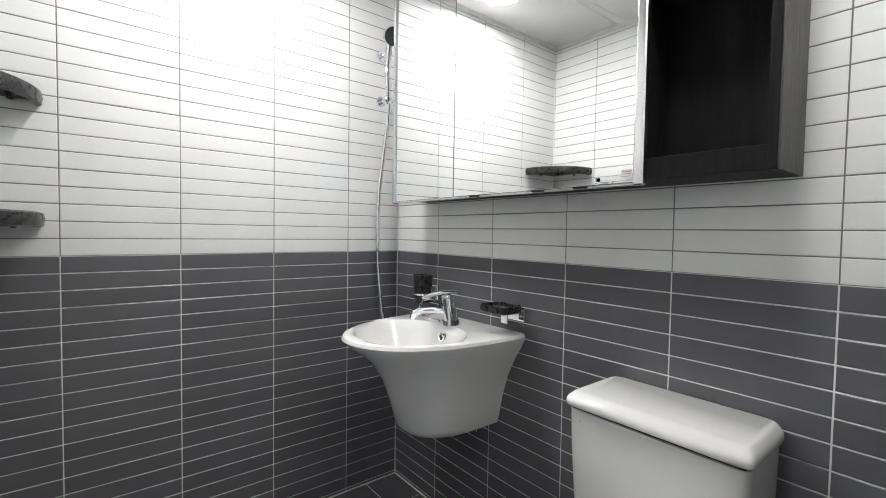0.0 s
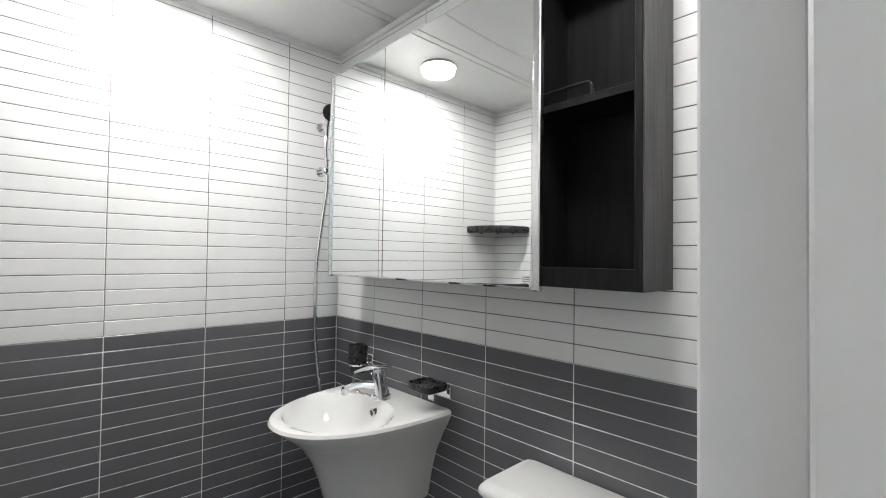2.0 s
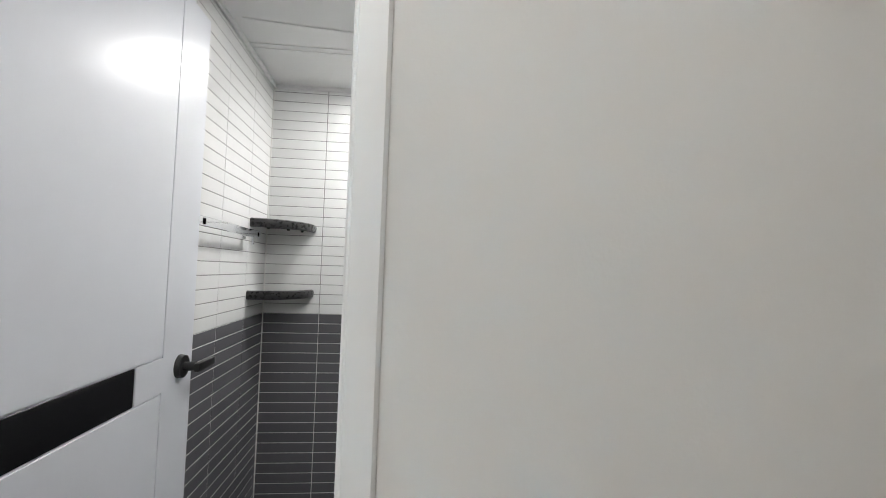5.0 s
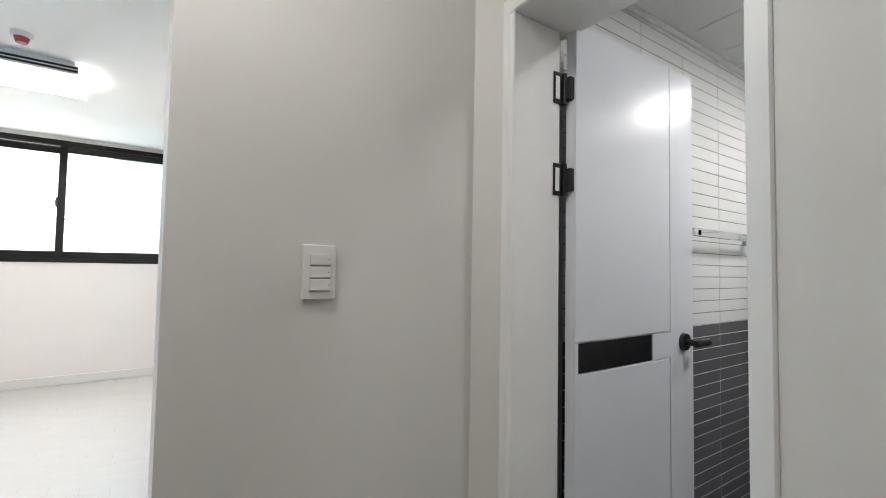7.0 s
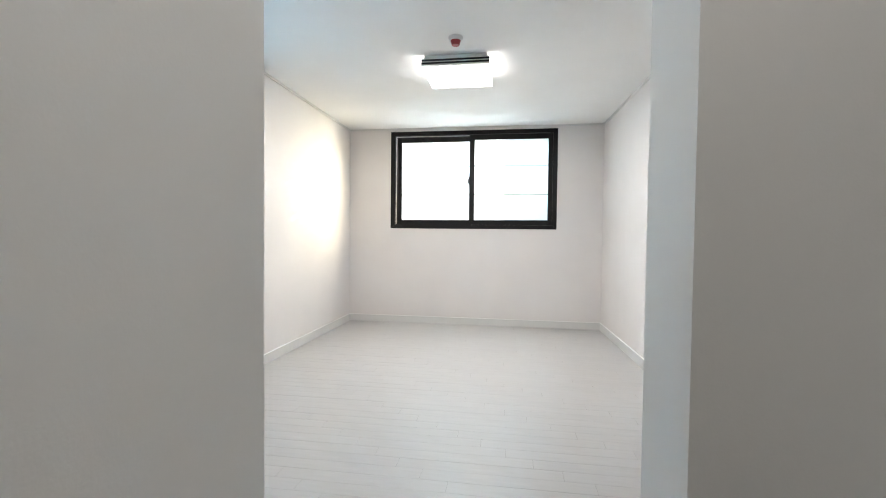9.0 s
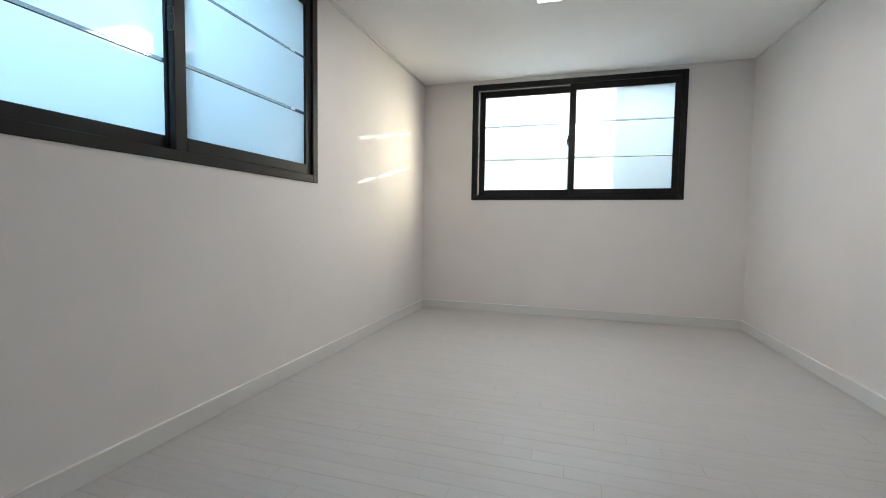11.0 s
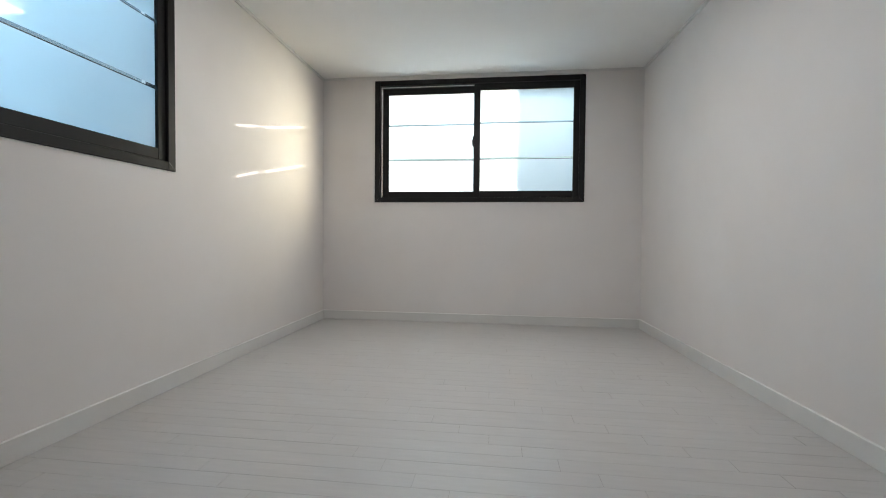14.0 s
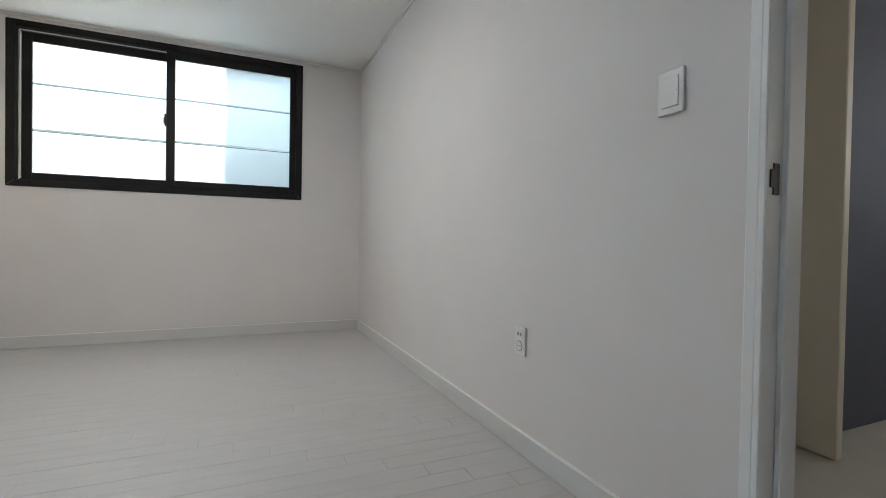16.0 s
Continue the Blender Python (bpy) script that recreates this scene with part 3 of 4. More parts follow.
def mirror_cabinet():
    x0, x1, y0, y1, z0, z1 = 0.497, 1.707, BATH_Y0, -1.25, 1.214, 1.985
    root = empty("mirror_cabinet", "black oak bathroom wall cabinet with a sliding mirror door pushed open", "cabinet")
    t = 0.018
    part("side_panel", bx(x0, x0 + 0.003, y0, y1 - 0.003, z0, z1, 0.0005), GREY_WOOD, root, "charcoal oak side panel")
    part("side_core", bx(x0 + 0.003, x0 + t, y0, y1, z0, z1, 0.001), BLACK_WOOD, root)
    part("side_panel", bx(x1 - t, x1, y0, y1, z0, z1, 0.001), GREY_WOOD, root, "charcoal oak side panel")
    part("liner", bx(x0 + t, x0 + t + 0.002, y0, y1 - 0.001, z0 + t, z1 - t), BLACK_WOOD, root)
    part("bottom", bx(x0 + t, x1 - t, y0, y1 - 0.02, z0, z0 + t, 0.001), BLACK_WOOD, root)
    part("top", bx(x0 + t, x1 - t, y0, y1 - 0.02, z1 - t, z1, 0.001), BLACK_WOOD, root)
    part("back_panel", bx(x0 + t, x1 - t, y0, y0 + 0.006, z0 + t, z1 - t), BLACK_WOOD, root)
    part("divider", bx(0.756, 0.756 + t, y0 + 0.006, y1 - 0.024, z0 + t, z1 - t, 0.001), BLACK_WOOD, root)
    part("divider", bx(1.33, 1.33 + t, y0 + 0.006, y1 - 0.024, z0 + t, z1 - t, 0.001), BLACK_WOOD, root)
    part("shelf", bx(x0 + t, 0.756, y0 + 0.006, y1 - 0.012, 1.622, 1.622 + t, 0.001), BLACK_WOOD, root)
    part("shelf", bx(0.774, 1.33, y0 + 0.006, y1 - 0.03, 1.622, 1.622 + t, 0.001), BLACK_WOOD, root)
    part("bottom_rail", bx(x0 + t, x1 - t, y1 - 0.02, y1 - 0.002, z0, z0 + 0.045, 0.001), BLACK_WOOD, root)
    part("shelf_rail", tube(bmesh.new(), smooth_line([(0.756, y1 - 0.03, 1.672), (0.71, y1 - 0.03, 1.675), (0.645, y1 - 0.03, 1.675), (0.627, y1 - 0.03, 1.669), (0.622, y1 - 0.03, 1.640)], 6), 0.004), BLACK_METAL, root, "thin dark shelf rail", True)
    # fixed mirror and the sliding one, in aluminium edges
    for name, a, b, yy in (("fixed_mirror", 1.3555, x1 - 0.002, y1), ("sliding_mirror", 0.747, 1.3535, y1 + 0.004)):
        part(name, bx(a, b, yy, yy + 0.005, z0 - 0.004, z1 + 0.0, 0.0006), MIRROR, root, "silvered mirror glass")
    part("edge_profile", bx(0.729, 0.751, y1 - 0.004, y1 + 0.016, z0 - 0.012, z1 + 0.004, 0.003), ALU, root, "brushed aluminium edge profile")
    part("edge_profile", bx(x1 - 0.004, x1 + 0.012, y1 - 0.01, y1 + 0.012, z0 - 0.012, z1 + 0.004, 0.003), ALU, root, "brushed aluminium edge profile")
    part("joint", bx(1.3525, 1.3565, y1 + 0.001, y1 + 0.0093, z0 - 0.004, z1), GREY_MARK, root)
    part("track", bx(0.739, x1, y1 - 0.012, y1 - 0.001, z0 - 0.010, z0 - 0.003, 0.001), ALU, root)
    part("track", bx(x0 + t, x1, y1 - 0.018, y1 - 0.001, z1 - 0.001, z1 + 0.012, 0.001), ALU, root)
    for x in (0.875, 1.005, 1.25):
        part("clip", bx(x, x + 0.03, y1 - 0.006, y1 + 0.008, z0 - 0.009, z0 - 0.003, 0.001), BLACK_METAL, root)
    st = part("sticker", bx(0.755, 0.780, y1 + 0.0092, y1 + 0.0096, 1.220, 1.238), SWITCH_WHITE, root, "small white sticker with red print")
    for i in range(3):
        part("print_bar", bx(0.757, 0.778, y1 + 0.0096, y1 + 0.0099, 1.2230 + i * 0.005, 1.2242 + i * 0.005), RED_PLASTIC if i == 2 else GREY_MARK, st)
    return root


mirror_cabinet()


def superellipse(cx, cy, rx, ry, z, n=40, p=2.4, flat_back=None):
    out = []
    for i in range(n):
        a = 2 * math.pi * i / n
        c, s = math.cos(a), math.sin(a)
        x = cx + rx * math.copysign(abs(c) ** (2 / p), c)
        y = cy + ry * math.copysign(abs(s) ** (2 / p), s)
        if flat_back is not None:
            y = max(y, flat_back)
        out.append((x, y, z))
    return out


def wash_basin():
    """Wall-hung basin with a tapering half pedestal; the back lies on the wall y = WALL_LINE."""
    cx, back = 1.508, WALL_LINE + 0.002
    root = empty("wash_basin", "white ceramic wall-hung basin with a tapered half pedestal", "basin")

    def ring(w, d, z, lift=0.0, n=56):
        """D-shaped outline: straight at the back, bowed in front; the front lip can be lower than the back by lift."""
        pts = []
        for i in range(n):
            a = math.pi * i / (n - 1)
            x = cx + w * math.cos(a)
            y = back + d * (math.sin(a) ** (0.5 if z < 0.5 else 0.62 if z < 0.66 else 0.7))
            pts.append((x, y, z - lift * (math.sin(a) ** 1.3)))
        return pts + [(cx - w + 2 * w * k / 17, back, z) for k in range(1, 17)]
    bm = bmesh.new()
    outer = [ring(0.130, 0.270, 0.422), ring(0.140, 0.284, 0.428), ring(0.148, 0.302, 0.45), ring(0.165, 0.322, 0.53), ring(0.190, 0.352, 0.61), ring(0.223, 0.395, 0.675), ring(0.248, 0.440, 0.715),
             ring(0.261, 0.472, 0.740), ring(0.265, 0.482, 0.752), ring(0.261, 0.477, 0.761), ring(0.251, 0.467, 0.765)]
    inner = ((0.222, 0.335, 0.762, 0.105), (0.213, 0.322, 0.754, 0.110), (0.198, 0.30, 0.730, 0.128), (0.17, 0.25, 0.680, 0.148), (0.115, 0.17, 0.637, 0.182), (0.05, 0.08, 0.621, 0.226), (0.022, 0.035, 0.617, 0.246))
    loft(bm, outer, True, False)
    # flat deck from the outer lip to the bowl edge, then the bowl
    rim = outer[-1]
    n = len(rim)

    rings = []
    for w, d, z, off in inner:
        yc = back + off + d / 2
        turns = [math.atan2((p[1] - back - 0.275) / 0.17, (p[0] - cx) / 0.222) for p in rim]
        rings.append([(cx + w * math.cos(q), yc + d / 2 * math.sin(q), z) for q in turns])
    bm2 = bmesh.new()
    loft(bm2, [[Vector(p) for p in rim]] + rings, False, True)
    me = bpy.data.meshes.new("tmp")
    bm2.to_mesh(me)
    bm2.free()
    bm.from_mesh(me)
    bpy.data.meshes.remove(me)
    bmesh.ops.remove_doubles(bm, verts=bm.verts, dist=1e-5)
    part("bowl", bm, CERAMIC, root, smooth=True)
    part("overflow_ring", tube(bmesh.new(), [(cx + 0.014 * math.cos(a * math.pi / 6), back + 0.142, 0.724 + 0.013 * math.sin(a * math.pi / 6)) for a in range(13)], 0.0035, 6), CHROME, root, "chrome overflow ring", True)
    part("overflow_hole", cyl(bmesh.new(), (cx, back + 0.125, 0.724), (cx, back + 0.141, 0.724), 0.012), DARK_SLOT, root)
    part("drain", cyl(bmesh.new(), (cx, back + 0.263, 0.617), (cx, back + 0.263, 0.622), 0.03, None, 24), CHROME, root, "chrome drain", True)
    part("waste_pipe", cyl(bmesh.new(), (1.565, back + 0.19, 0.372), (1.565, back + 0.19, 0.43), 0.014, None, 16), CHROME, root, "chrome waste pipe stub", True)
    part("fixing_bolt", cyl(bmesh.new(), (1.43, back + 0.04, 0.385), (1.43, back + 0.04, 0.43), 0.007, None, 10), CHROME, root)
    return root


settle(wash_basin())


def basin_faucet():
    x, y, z = 1.515, -1.262, 0.768
    root = empty("basin_faucet", "chrome single-lever basin mixer tap on the basin", "faucet")
    bm = bmesh.new()
    cyl(bm, (x, y, z - 0.004), (x, y, z + 0.010), 0.033, 0.031, 24)
    cyl(bm, (x, y, z + 0.008), (x + 0.012, y + 0.006, z + 0.088), 0.027, 0.021, 24)
    ball(bm, (x + 0.013, y + 0.006, z + 0.090), 0.022, 20, (1, 1, 0.7))
    part("body", bm, CHROME, root, smooth=True)
    spout = part("spout", tube(bmesh.new(), smooth_line([(x, y, z + 0.036), (x + 0.035, y + 0.045, z + 0.046), (x + 0.06, y + 0.085, z + 0.044), (x + 0.072, y + 0.105, z + 0.034)], 6), 0.012, 12), CHROME, root, smooth=True)
    part("aerator", cyl(bmesh.new(), (x + 0.072, y + 0.103, z + 0.038), (x + 0.075, y + 0.107, z + 0.016), 0.0155, 0.013, 16), CHROME, spout, smooth=True)
    # flat paddle lever
    bm = bmesh.new()
    ring_pts = []
    for i in range(9):
        k = i / 8
        c = Vector((x - 0.03 + 0.125 * k, y - 0.012 + 0.062 * k, z + 0.115 - 0.030 * k * k))
        w, h = 0.015 + 0.010 * math.sin(k * 3.0), 0.0045 + 0.004 * math.sin(k * 2.6)
        ring_pts.append([c + Vector((-0.45 * w * math.cos(a * math.pi / 5), 0.89 * w * math.cos(a * math.pi / 5), h * math.sin(a * math.pi / 5))) for a in range(10)])
    loft(bm, ring_pts)
    part("lever", bm, CHROME, root, smooth=True)
    part("hose", tube(bmesh.new(), smooth_line([(x + 0.02, y + 0.035, z + 0.008), (x + 0.08, y + 0.05, z + 0.012), (x + 0.15, y + 0.03, z + 0.03), (x + 0.20, y - 0.012, z + 0.052), (x + 0.185, y - 0.04, z + 0.062), (x + 0.13, y - 0.035, z + 0.056), (x + 0.05, y - 0.01, z + 0.048)], 8), 0.005, 10), CHROME, root, "chrome shower branch hose", True)
    return root


settle(basin_faucet())


def cup_holder():
    x, y, z = 1.745, WALL_LINE, 0.845
    root = empty("cup_holder", "chrome wall holder with a black tumbler", "cup holder")
    part("wall_plate", bx(x - 0.02, x + 0.02, y, y + 0.01, z - 0.03, z + 0.03, 0.003), CHROME, root)
    bm = bmesh.new()
    box(bm, x - 0.008, x + 0.008, y + 0.008, y + 0.035, z - 0.006, z + 0.006, 0.002)
    tube(bm, [(x + 0.036 * math.cos(i * math.pi / 12), y + 0.066 + 0.036 * math.sin(i * math.pi / 12), z) for i in range(25)], 0.004, 6)
    part("ring", bm, CHROME, root, smooth=True)
    bm = bmesh.new()
    c = Vector((x, y + 0.066, 0))
    rows = []
    for zz, r in ((z - 0.035, 0.026), (z - 0.033, 0.028), (z + 0.075, 0.036), (z + 0.077, 0.0345), (z - 0.025, 0.025)):
        rows.append([c + Vector((r * math.copysign(abs(math.cos(a)) ** 0.6, math.cos(a)), r * math.copysign(abs(math.sin(a)) ** 0.6, math.sin(a)), zz)) for a in (2 * math.pi * i / 24 for i in range(24))])
    loft(bm, rows)
    part("tumbler", bm, BLACK_PLASTIC, root, "square black tumbler", True)
    return root


settle(cup_holder())


def soap_dish():
    x, y, z = 1.30, WALL_LINE, 0.842
    root = empty("soap_dish", "black soap dish on a chrome wall bracket", "soap dish")
    part("wall_plate", bx(x - 0.055, x + 0.02, y, y + 0.008, z - 0.04, z + 0.004, 0.002), CHROME, root)
    part("bracket", boxes((x - 0.022, x + 0.008, y + 0.006, y + 0.05, z - 0.012, z - 0.006), (x - 0.022, x + 0.008, y + 0.046, y + 0.052, z - 0.045, z - 0.006), bevel=0.002), CHROME, root)
    bm = bmesh.new()
    rows = []
    for k, zz in ((0.92, z - 0.006), (1.0, z - 0.002), (1.0, z + 0.018), (0.93, z + 0.018), (0.88, z + 0.006)):
        rows.append([(p[0], p[1], zz) for p in superellipse(x - 0.005, y + 0.066, 0.062 * k, 0.046 * k, 0, 28, 6)])
    loft(bm, rows)
    part("dish", bm, BLACK_PLASTIC, root, "rectangular black dish", True)
    return root


settle(soap_dish())


def toilet():
    cx, y0 = 0.716, WALL_LINE + 0.008
    root = empty("toilet", "white ceramic two-piece toilet with a boxy tank", "toilet")
    bm = bmesh.new()

    def tank_ring(w, d, z):
        return [(p[0], max(p[1], y0), z) for p in superellipse(cx, y0 + d / 2, w / 2, d / 2, z, 72, 15)]
    loft(bm, [tank_ring(0.36, 0.165, 0.34), tank_ring(0.372, 0.172, 0.35), tank_ring(0.392, 0.186, 0.58), tank_ring(0.396, 0.188, 0.672)])
    part("tank", bm, CERAMIC, root, smooth=True)
    bm = bmesh.new()
    loft(bm, [tank_ring(0.400, 0.190, 0.680), tank_ring(0.410, 0.197, 0.682), tank_ring(0.412, 0.199, 0.687), tank_ring(0.411, 0.198, 0.696), tank_ring(0.404, 0.193, 0.703), tank_ring(0.388, 0.181, 0.711), tank_ring(0.380, 0.175, 0.713), tank_ring(0.372, 0.169, 0.7135)])
    part("lid", bm, CERAMIC, root, "white tank lid", True)
    # Dark block paints the shadow line under the tank lid.
    part("lid_gap_shade", bx(cx - 0.19, cx + 0.19, y0 + 0.01, y0 + 0.182, 0.670, 0.680), DARK_SLOT, root)
    part("flush_lever", boxes((cx + 0.192, cx + 0.214, y0 + 0.10, y0 + 0.16, 0.640, 0.662), bevel=0.004), CHROME, root)
    part("mark", boxes(*[(cx + 0.162 - i * 0.0055, cx + 0.1635 - i * 0.0055, y0 + 0.1855, y0 + 0.1872, 0.645, 0.645 + h) for i, h in enumerate((0.008, 0.005, 0.004, 0.005, 0.004))]), GREY_MARK, root, "tiny grey maker's mark")
    bm = bmesh.new()

    def bowl_ring(w, d, z, yc=y0 + 0.40):
        return [(p[0], p[1], z) for p in superellipse(cx, yc, w / 2, d / 2, z, 36, 2.4)]
    loft(bm, [bowl_ring(0.24, 0.46, -0.046, y0 + 0.30), bowl_ring(0.23, 0.44, 0.05, y0 + 0.30), bowl_ring(0.27, 0.48, 0.20, y0 + 0.34), bowl_ring(0.36, 0.52, 0.32, y0 + 0.38), bowl_ring(0.375, 0.52, 0.355, y0 + 0.39),
              bowl_ring(0.29, 0.40, 0.355, y0 + 0.41), bowl_ring(0.25, 0.34, 0.28, y0 + 0.41), bowl_ring(0.12, 0.18, 0.18, y0 + 0.42)])
    part("bowl", bm, CERAMIC, root, smooth=True)
    part("neck", bx(cx - 0.13, cx + 0.13, y0 + 0.01, y0 + 0.24, 0.22, 0.385, 0.02, 3), CERAMIC, root, smooth=True)
    bm = bmesh.new()
    loft(bm, [bowl_ring(0.375, 0.46, 0.357, y0 + 0.43), bowl_ring(0.385, 0.47, 0.366, y0 + 0.43), bowl_ring(0.38, 0.465, 0.394, y0 + 0.43), bowl_ring(0.34, 0.42, 0.402, y0 + 0.43)])
    part("seat_cover", bm, CERAMIC, root, "closed white seat cover", True)
    return root


settle(toilet())


def shower_set():
    x, y = BATH_X1, -1.308
    root = empty("shower_set", "chrome hand shower with a hose on wall holders", "shower")
    for z in (1.842, 1.648):
        bm = bmesh.new()
        cyl(bm, (x, y, z), (x - 0.012, y, z), 0.022, None, 18)
        cyl(bm, (x - 0.01, y, z), (x - 0.05, y, z), 0.011, None, 14)
        ball(bm, (x - 0.055, y, z), 0.019, 14)
        part("wall_holder", bm, CHROME, root, smooth=True)
    bm = bmesh.new()
    cyl(bm, (x - 0.055, y, 1.80), (x - 0.085, y + 0.01, 1.90), 0.011, 0.014, 14)
    cyl(bm, (x - 0.078, y + 0.006, 1.90), (x - 0.115, y + 0.012, 1.885), 0.03, 0.036, 20)
    part("hand_shower", bm, CHROME, root, smooth=True)
    pts = [(x - 0.055, y, 1.80), (x - 0.06, y + 0.004, 1.73), (x - 0.05, y - 0.01, 1.60), (x - 0.045, y + 0.008, 1.43), (x - 0.045, y + 0.03, 1.25), (x - 0.05, y + 0.036, 1.06), (x - 0.06, y + 0.034, 0.88), (x - 0.12, y + 0.02, 0.60), (x - 0.25, y - 0.0, 0.50), (x - 0.40, y - 0.03, 0.56)]
    part("hose", tube(bmesh.new(), smooth_line(pts, 8), 0.0095, 10), CHROME, root, "ribbed chrome hose", True)
    return root


shower_set()


def corner_shelf(z):
    """Quarter-round black shelf in the corner of the far and the north wall."""
    root = empty("corner_shelf", "black plastic quarter-round corner shelf", "shelf", "corner shelves")
    cx, cy, r = BATH_X1 - 0.001, BATH_Y1 - 0.001, 0.25
    bm = bmesh.new()
    n = 20
    prof = ((r - 0.014, -0.022), (r - 0.003, -0.018), (r, 0.0), (r - 0.003, 0.015), (r - 0.014, 0.020), (r - 0.028, 0.015), (r - 0.032, 0.0))
    rings = []
    for i in range(n + 1):
        a = math.pi + math.pi / 2 * i / n
        rings.append([(cx + 1.06 * rr * math.cos(a), cy + 1.0 * rr * math.sin(a), z + dz) for rr, dz in prof])
    loft(bm, rings)
    part("rim", bm, BLACK_PLASTIC, root, smooth=True)
    bm = bmesh.new()
    fan = [(cx, cy)] + [(cx + 1.06 * (r - 0.02) * math.cos(math.pi + math.pi / 2 * i / n), cy + 1.0 * (r - 0.02) * math.sin(math.pi + math.pi / 2 * i / n)) for i in range(n + 1)]
    loft(bm, [[(p[0], p[1], z - 0.008) for p in fan], [(p[0], p[1], z + 0.0) for p in fan]])
    part("tray", bm, BLACK_PLASTIC, root)
    for a in (0.2, 0.5, 0.8):
        t = math.pi + math.pi / 2 * a
        c = (cx + (r - 0.05) * math.cos(t), cy + (r - 0.05) * math.sin(t))
        part("foot", cyl(bmesh.new(), (*c, z - 0.026), (*c, z - 0.006), 0.006, 0.013, 10), BLACK_PLASTIC, root)
    return root


for shelf_z in (1.448, 1.115):
    corner_shelf(shelf_z)


def towel_bar():
    root = empty("towel_bar", "flat chrome towel bar on the bathroom wall", "towel bar")
    y, z = BATH_Y1, 1.385
    part("bar", bx(1.0, 1.61, y - 0.066, y - 0.058, z - 0.016, z + 0.016, 0.002), CHROME, root)
    for x in (1.03, 1.572):
        part("bracket", boxes((x, x + 0.028, y - 0.066, y, z - 0.012, z + 0.012), (x - 0.004, x + 0.032, y - 0.008, y, z - 0.022, z + 0.022), bevel=0.002), CHROME, root)
    part("hook", bx(1.50, 1.52, y - 0.07, y - 0.062, z - 0.05, z - 0.012, 0.002), CHROME, root)
    return root


towel_bar()


def round_lamp(name, c, r, h, label, glow):
    root = empty(name, label, "ceiling light")
    bm = bmesh.new()
    cyl(bm, (c[0], c[1], c[2] - h), (c[0], c[1], c[2]), r, r * 0.94, 40)
    part("base", bm, SWITCH_WHITE, root, smooth=True)
    bm = bmesh.new()
    rings = [[(c[0] + rr * math.cos(2 * math.pi * i / 40), c[1] + rr * math.sin(2 * math.pi * i / 40), c[2] - h - dz) for i in range(40)] for rr, dz in ((r * 0.93, 0.0005), (r * 0.93, 0.004), (r * 0.85, 0.009), (r * 0.6, 0.013), (r * 0.3, 0.0145), (r * 0.1, 0.015))]
    loft(bm, rings)
    part("diffuser", bm, glow, root, "glowing white diffuser", True)
    return root


round_lamp("bath_ceiling_lamp", (1.68, -0.70, BATH_H), 0.088, 0.014, "round white glowing ceiling lamp", glowing("lamp_glow_bath", (1.0, 0.985, 0.965), 4.0))
# Second disc is an unseen addition over the added door-side light.
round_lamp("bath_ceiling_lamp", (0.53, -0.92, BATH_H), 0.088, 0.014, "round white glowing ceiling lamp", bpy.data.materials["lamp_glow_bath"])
# Hall disc added out of view, over the assumed hall light.
round_lamp("hall_ceiling_lamp", (-0.86, -0.38, HALL_H), 0.16, 0.016, "round white glowing hall ceiling lamp, assumed and out of view", glowing("lamp_glow_hall", (1.0, 0.96, 0.91), 3.0))


# ---- hall and bedroom things ----
def light_switch(gangs, x0, x1, z0, z1):
    """Built in the plane y = 0 and seen from -y."""
    root = empty("light_switch", "white %s-gang rocker light switch on the wall" % ("three" if gangs == 3 else "single"), "light switch")
    part("plate", bx(x0, x1, -0.009, 0.0, z0, z1, 0.002), SWITCH_WHITE, root)
    m, w = (z1 - z0) * 0.155, (x1 - x0)
    h = (z1 - z0 - 2 * m) / gangs
    for i in range(gangs):
        a = z0 + m + i * h
        key = part("rocker", boxes((x0 + 0.2 * w, x1 - 0.17 * w, -0.0125, -0.0085, a + 0.0016, a + h - 0.0016), bevel=0.001), SWITCH_WHITE, root)
        # Grey strip paints the soft shadow between the rockers.
        part("gap", bx(x0 + 0.2 * w, x1 - 0.17 * w, -0.0095, -0.0088, a - 0.0012, a + 0.0016), GAP_SHADE, root)
        part("mark", bx(x1 - 0.25 * w, x1 - 0.225 * w, -0.0130, -0.0124, a + h * 0.5 - 0.001, a + h * 0.5 + 0.001), GREY_MARK, key)
    return root


light_switch(3, -0.481, -0.412, 1.159, 1.271)
sw2 = light_switch(1, 0.0, 0.078, 0.0, 0.118)
sw2.matrix_basis = EAST @ pose(ROOM_R, 1.553, 1.206, 0, 0, -90)


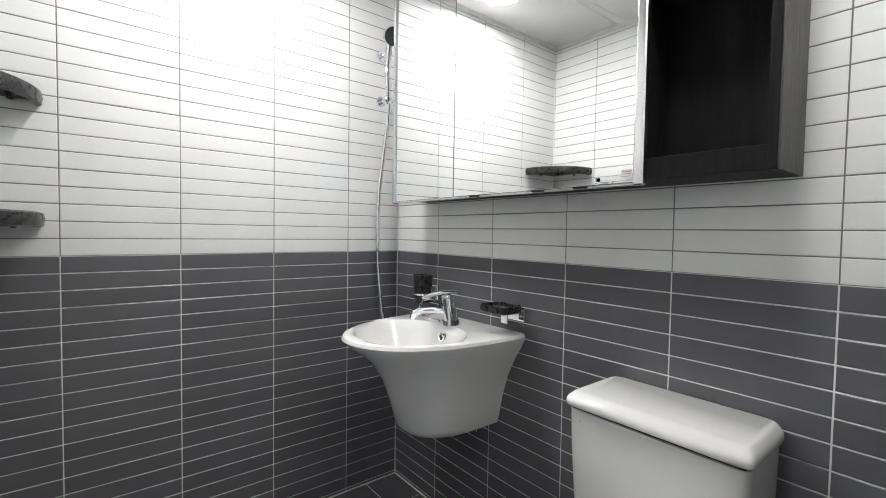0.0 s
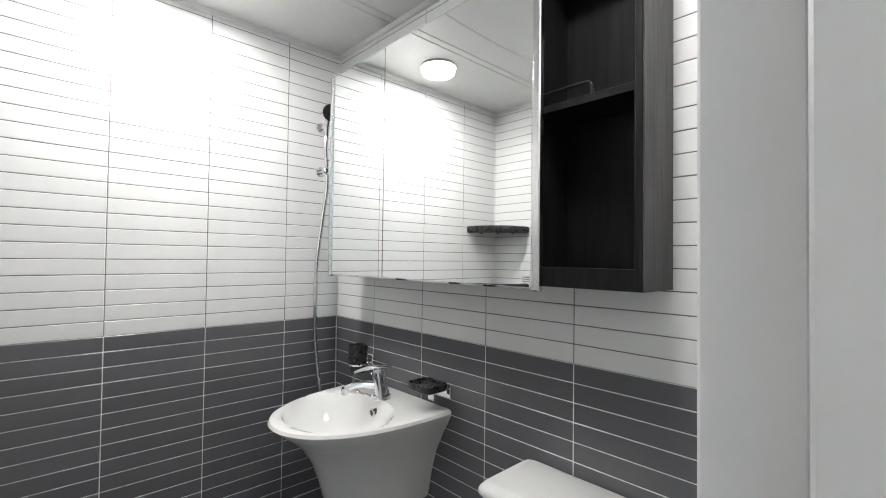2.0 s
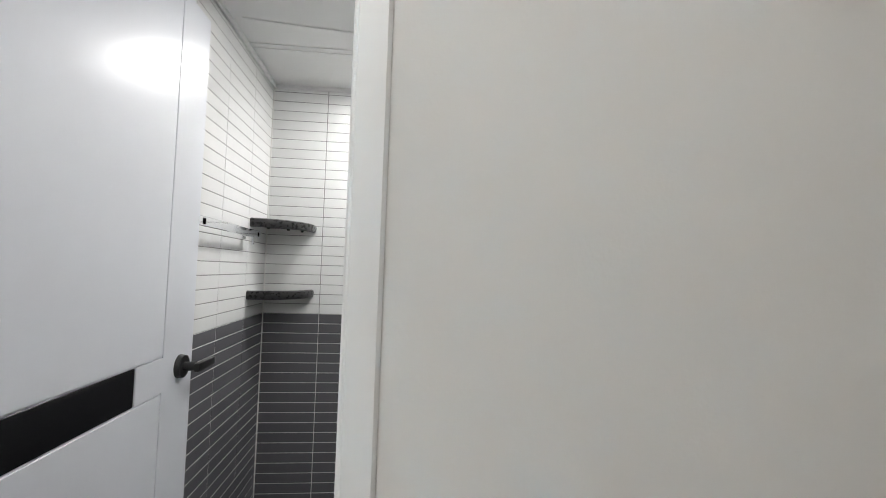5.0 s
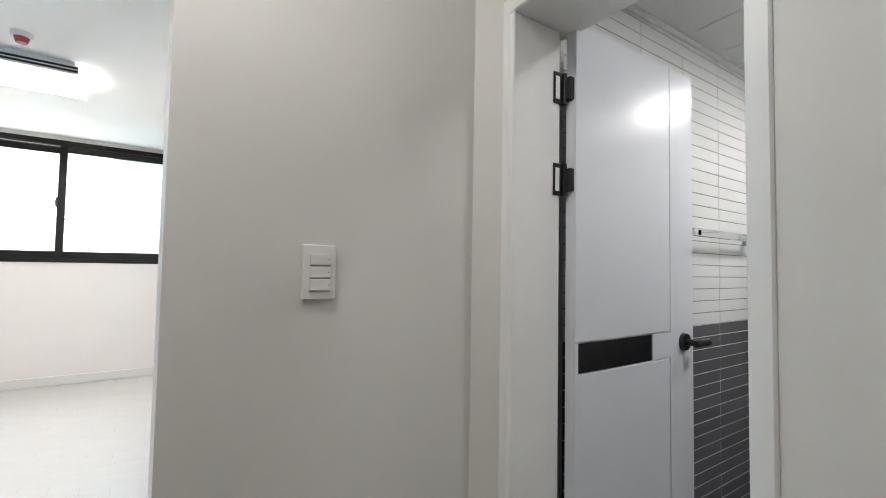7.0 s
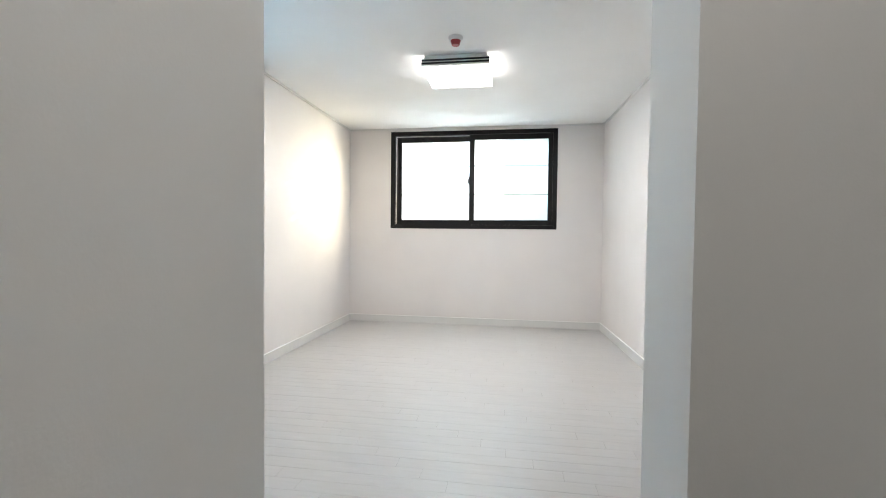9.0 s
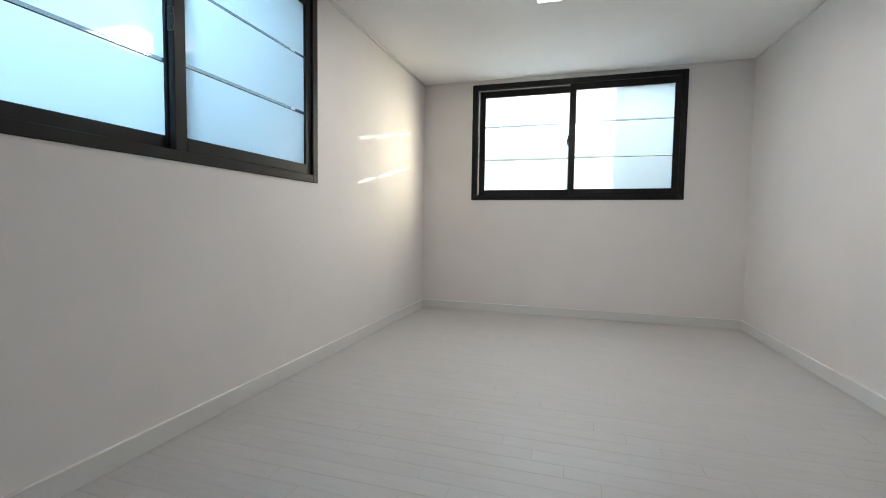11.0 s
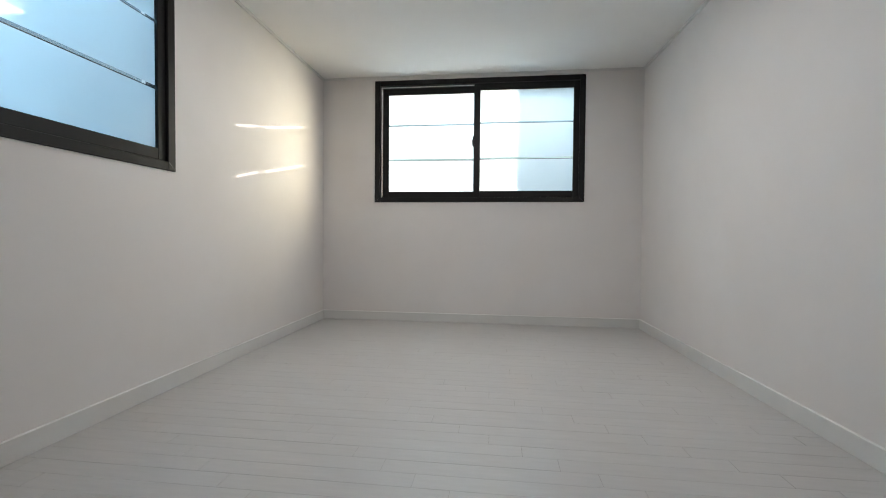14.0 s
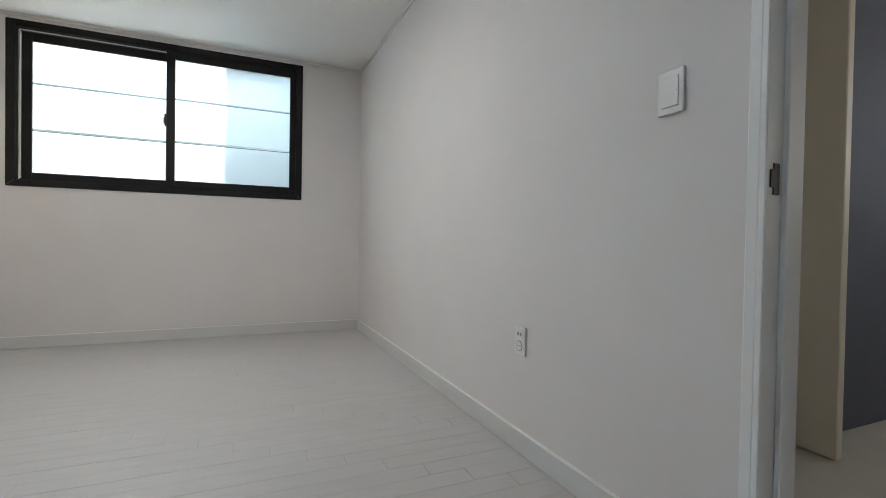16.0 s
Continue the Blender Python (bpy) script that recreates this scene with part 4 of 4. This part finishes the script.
def wall_socket(c):
    """On the east bedroom wall, seen from -x."""
    root = empty("wall_socket", "white wall socket with a small data outlet", "socket")
    y, z = c
    x = ROOM_R
    part("plate", bx(x - 0.009, x, y - 0.036, y + 0.036, z - 0.058, z + 0.058, 0.002), SWITCH_WHITE, root)
    part("socket_ring", cyl(bmesh.new(), (x - 0.0115, y, z - 0.02), (x - 0.008, y, z - 0.02), 0.021, None, 28), GREY_MARK, root)
    part("socket_face", cyl(bmesh.new(), (x - 0.0120, y, z - 0.02), (x - 0.008, y, z - 0.02), 0.0185, None, 28), SWITCH_WHITE, root)
    part("pin_hole", cyl(bmesh.new(), (x - 0.0124, y - 0.008, z - 0.02), (x - 0.010, y - 0.008, z - 0.02), 0.003, None, 10), DARK_SLOT, root)
    part("pin_hole", cyl(bmesh.new(), (x - 0.0124, y + 0.008, z - 0.02), (x - 0.010, y + 0.008, z - 0.02), 0.003, None, 10), DARK_SLOT, root)
    part("data_module", bx(x - 0.011, x - 0.008, y - 0.02, y + 0.02, z + 0.012, z + 0.045, 0.001), SWITCH_WHITE, root)
    for dy in (-0.009, 0.009):
        part("data_port", bx(x - 0.0116, x - 0.010, y + dy - 0.005, y + dy + 0.005, z + 0.022, z + 0.034), GREY_MARK, root)
    return root


wall_socket((2.187, 0.456)).matrix_basis = EAST


def bedroom_lamp():
    x0, x1, y0, y1 = -1.64, -1.12, 2.70, 3.25
    root = empty("bedroom_ceiling_lamp", "square white glowing ceiling panel lamp with dark end bars", "ceiling light")
    part("base", bx(x0 + 0.02, x1 - 0.02, y0 + 0.02, y1 - 0.02, ROOM_H - 0.03, ROOM_H, 0.003), SWITCH_WHITE, root)
    part("diffuser", bx(x0, x1, y0 + 0.03, y1 - 0.03, ROOM_H - 0.085, ROOM_H - 0.028, 0.006, 2), glowing("lamp_glow_bedroom", (1.0, 0.985, 0.97), 3.0), root, "glowing white diffuser")
    for y in (y0, y1 - 0.03):
        part("end_cap", bx(x0, x1, y, y + 0.029, ROOM_H - 0.082, ROOM_H - 0.03, 0.003), SWITCH_WHITE, root)
        for z in (ROOM_H - 0.074, ROOM_H - 0.052):
            part("dark_bar", bx(x0 + 0.004, x1 - 0.004, y - 0.003, y + 0.031, z, z + 0.014, 0.001), BLACK_METAL, root, "dark trim bar")
    return root


bedroom_lamp()


def smoke_detector():
    c = Vector((-1.345, 2.44, ROOM_H))
    root = empty("smoke_detector", "white and red smoke detector on the ceiling", "smoke detector")
    part("base", cyl(bmesh.new(), c - Vector((0, 0, 0.025)), c, 0.046, 0.052, 28), SWITCH_WHITE, root, smooth=True)
    part("sensor", cyl(bmesh.new(), c - Vector((0, 0, 0.055)), c - Vector((0, 0, 0.024)), 0.026, 0.036, 24), RED_PLASTIC, root, "red sensor head", True)
    return root


smoke_detector()

# ---- pieces: planks and tiles ----
def plank_floor(name, x0, x1, y0, y1, limit, label):
    base = structure(name, bx(x0 - 0.02, x1 + 0.02, y0, y1, -0.1, -0.0010), SEAM, label)
    w, length, step = 0.0895, 0.80, 0.135
    meshes = {}
    count = 0
    rows = int(math.ceil((y1 - y0) / w))
    for r in range(rows):
        # the joints step by a sixth of a plank from row to row
        ya = y0 + r * w
        yb = min(ya + w, y1)
        start = x0 - length + ((-1.2 - x0 - (ya - 2.30) / w * step) % length)
        x = start
        while x < x1:
            a, b = max(x, x0), min(x + length, x1)
            x += length
            if b - a < 0.01:
                continue
            key = (round(b - a, 3), round(yb - ya, 3))
            if count < limit:
                if key not in meshes:
                    bm = bx(0, b - a - 0.0016, 0, yb - ya - 0.0008, -0.008, 0, 0.0003)
                    meshes[key] = finish(bm, "plank", PLANK)
                ob = new("plank", meshes[key])
                ob.parent = base
                ob.location = (a, ya, random.uniform(-0.0002, 0.0002))
                count += 1
    return base


floor = plank_floor("floor", ROOM_L, ROOM_R + 0.11, 0.0, ROOM_F, 400, "pale whitewashed plank floor")
structure("floor_hall", bx(HALL_L, 0.0, HALL_B, 0.0, -0.1, -0.001), PLANK, "pale hall floor")


def tile_mesh(w, h, mat):
    """A glazed piece in the plane y = 0, facing -y, with a softened edge."""
    bm = bmesh.new()
    e, d, t = 0.002, 0.0010, 0.009
    outer = [(0, 0), (w, 0), (w, h), (0, h)]
    inner = [(e, e), (w - e, e), (w - e, h - e), (e, h - e)]
    loft(bm, [[(x, t, z) for x, z in outer], [(x, d, z) for x, z in outer], [(x, d * 0.25, z) for x, z in [(e * .4, e * .4), (w - e * .4, e * .4), (w - e * .4, h - e * .4), (e * .4, h - e * .4)]], [(x, 0, z) for x, z in inner]], False, True)
    return finish(bm, "tile", mat)


TILES = {}


def tile_wall(parent, length, first, m, skip=None):
    """Rows of pieces from u = 0 to length; m turns (u, 0, z) into the wall's plane. first: width of the first piece."""
    us = [0.0, first]
    while us[-1] + TILE_W < length - 0.004:
        us.append(us[-1] + TILE_W)
    us.append(length)
    zs, z = [], TILE_Z
    while z > BATH_Z:
        zs.append((max(z - TILE_H, BATH_Z), z, DARK_TILE))
        z -= TILE_H
    z = TILE_Z
    while z < BATH_H:
        zs.append((z, min(z + TILE_H, BATH_H), WHITE_TILE))
        z += TILE_H
    for a, b in zip(us, us[1:]):
        for c, d, mat in zs:
            if d - c < 0.008 or b - a < 0.008:
                continue
            if skip and skip(a, b, c, d):
                continue
            gap = 0.003 if mat is DARK_TILE else 0.0026
            key = (round(b - a, 4), round(d - c, 4), mat.name)
            if key not in TILES:
                TILES[key] = tile_mesh(b - a - gap, d - c - gap, mat)
            ob = new("tile", TILES[key])
            ob.parent = parent
            ob.matrix_basis = m @ pose(a + gap / 2, random.uniform(-0.0003, 0.0003), c + gap / 2, random.uniform(-0.12, 0.12), 0, random.uniform(-0.05, 0.05))


# far wall: u runs from the south corner to the north; south wall: from the far corner to the door; north: from the door to the far corner
tile_wall(bath_walls["wall_bath_east"], BATH_Y1 - BATH_Y0, 0.281, pose(BATH_X1, BATH_Y1, 0, 0, 0, -90))
tile_wall(bath_walls["wall_bath_south"], BATH_X1 - BATH_X0, 0.293, pose(BATH_X1, BATH_Y0, 0, 0, 0, 180))
tile_wall(bath_walls["wall_bath_north"], BATH_X1 - BATH_X0, 0.25, pose(BATH_X0, BATH_Y1, 0))


def beside_door(a, b, c, d):
    return b > DOOR_Y0 - 0.03 - BATH_Y0 and a < DOOR_Y1 + 0.03 - BATH_Y0 and c < DOOR_H + 0.03


tile_wall(bath_walls["wall_bath_west"], BATH_Y1 - BATH_Y0, 0.25, pose(BATH_X0, BATH_Y0, 0, 0, 0, 90), beside_door)
fl = bpy.data.objects["floor_bath"]
fm = finish(bx(0, 0.197, 0, 0.197, -0.006, 0, 0.0015), "floor_tile", FLOOR_TILE)
for i in range(10):
    for j in range(8):
        if BATH_X1 - 0.2 * (i + 1) < -0.01:
            continue
        ob = new("floor_tile", fm)
        ob.parent = fl
        ob.location = (BATH_X1 - 0.2 * (i + 1), BATH_Y0 + 0.2 * j - 0.05, BATH_Z)
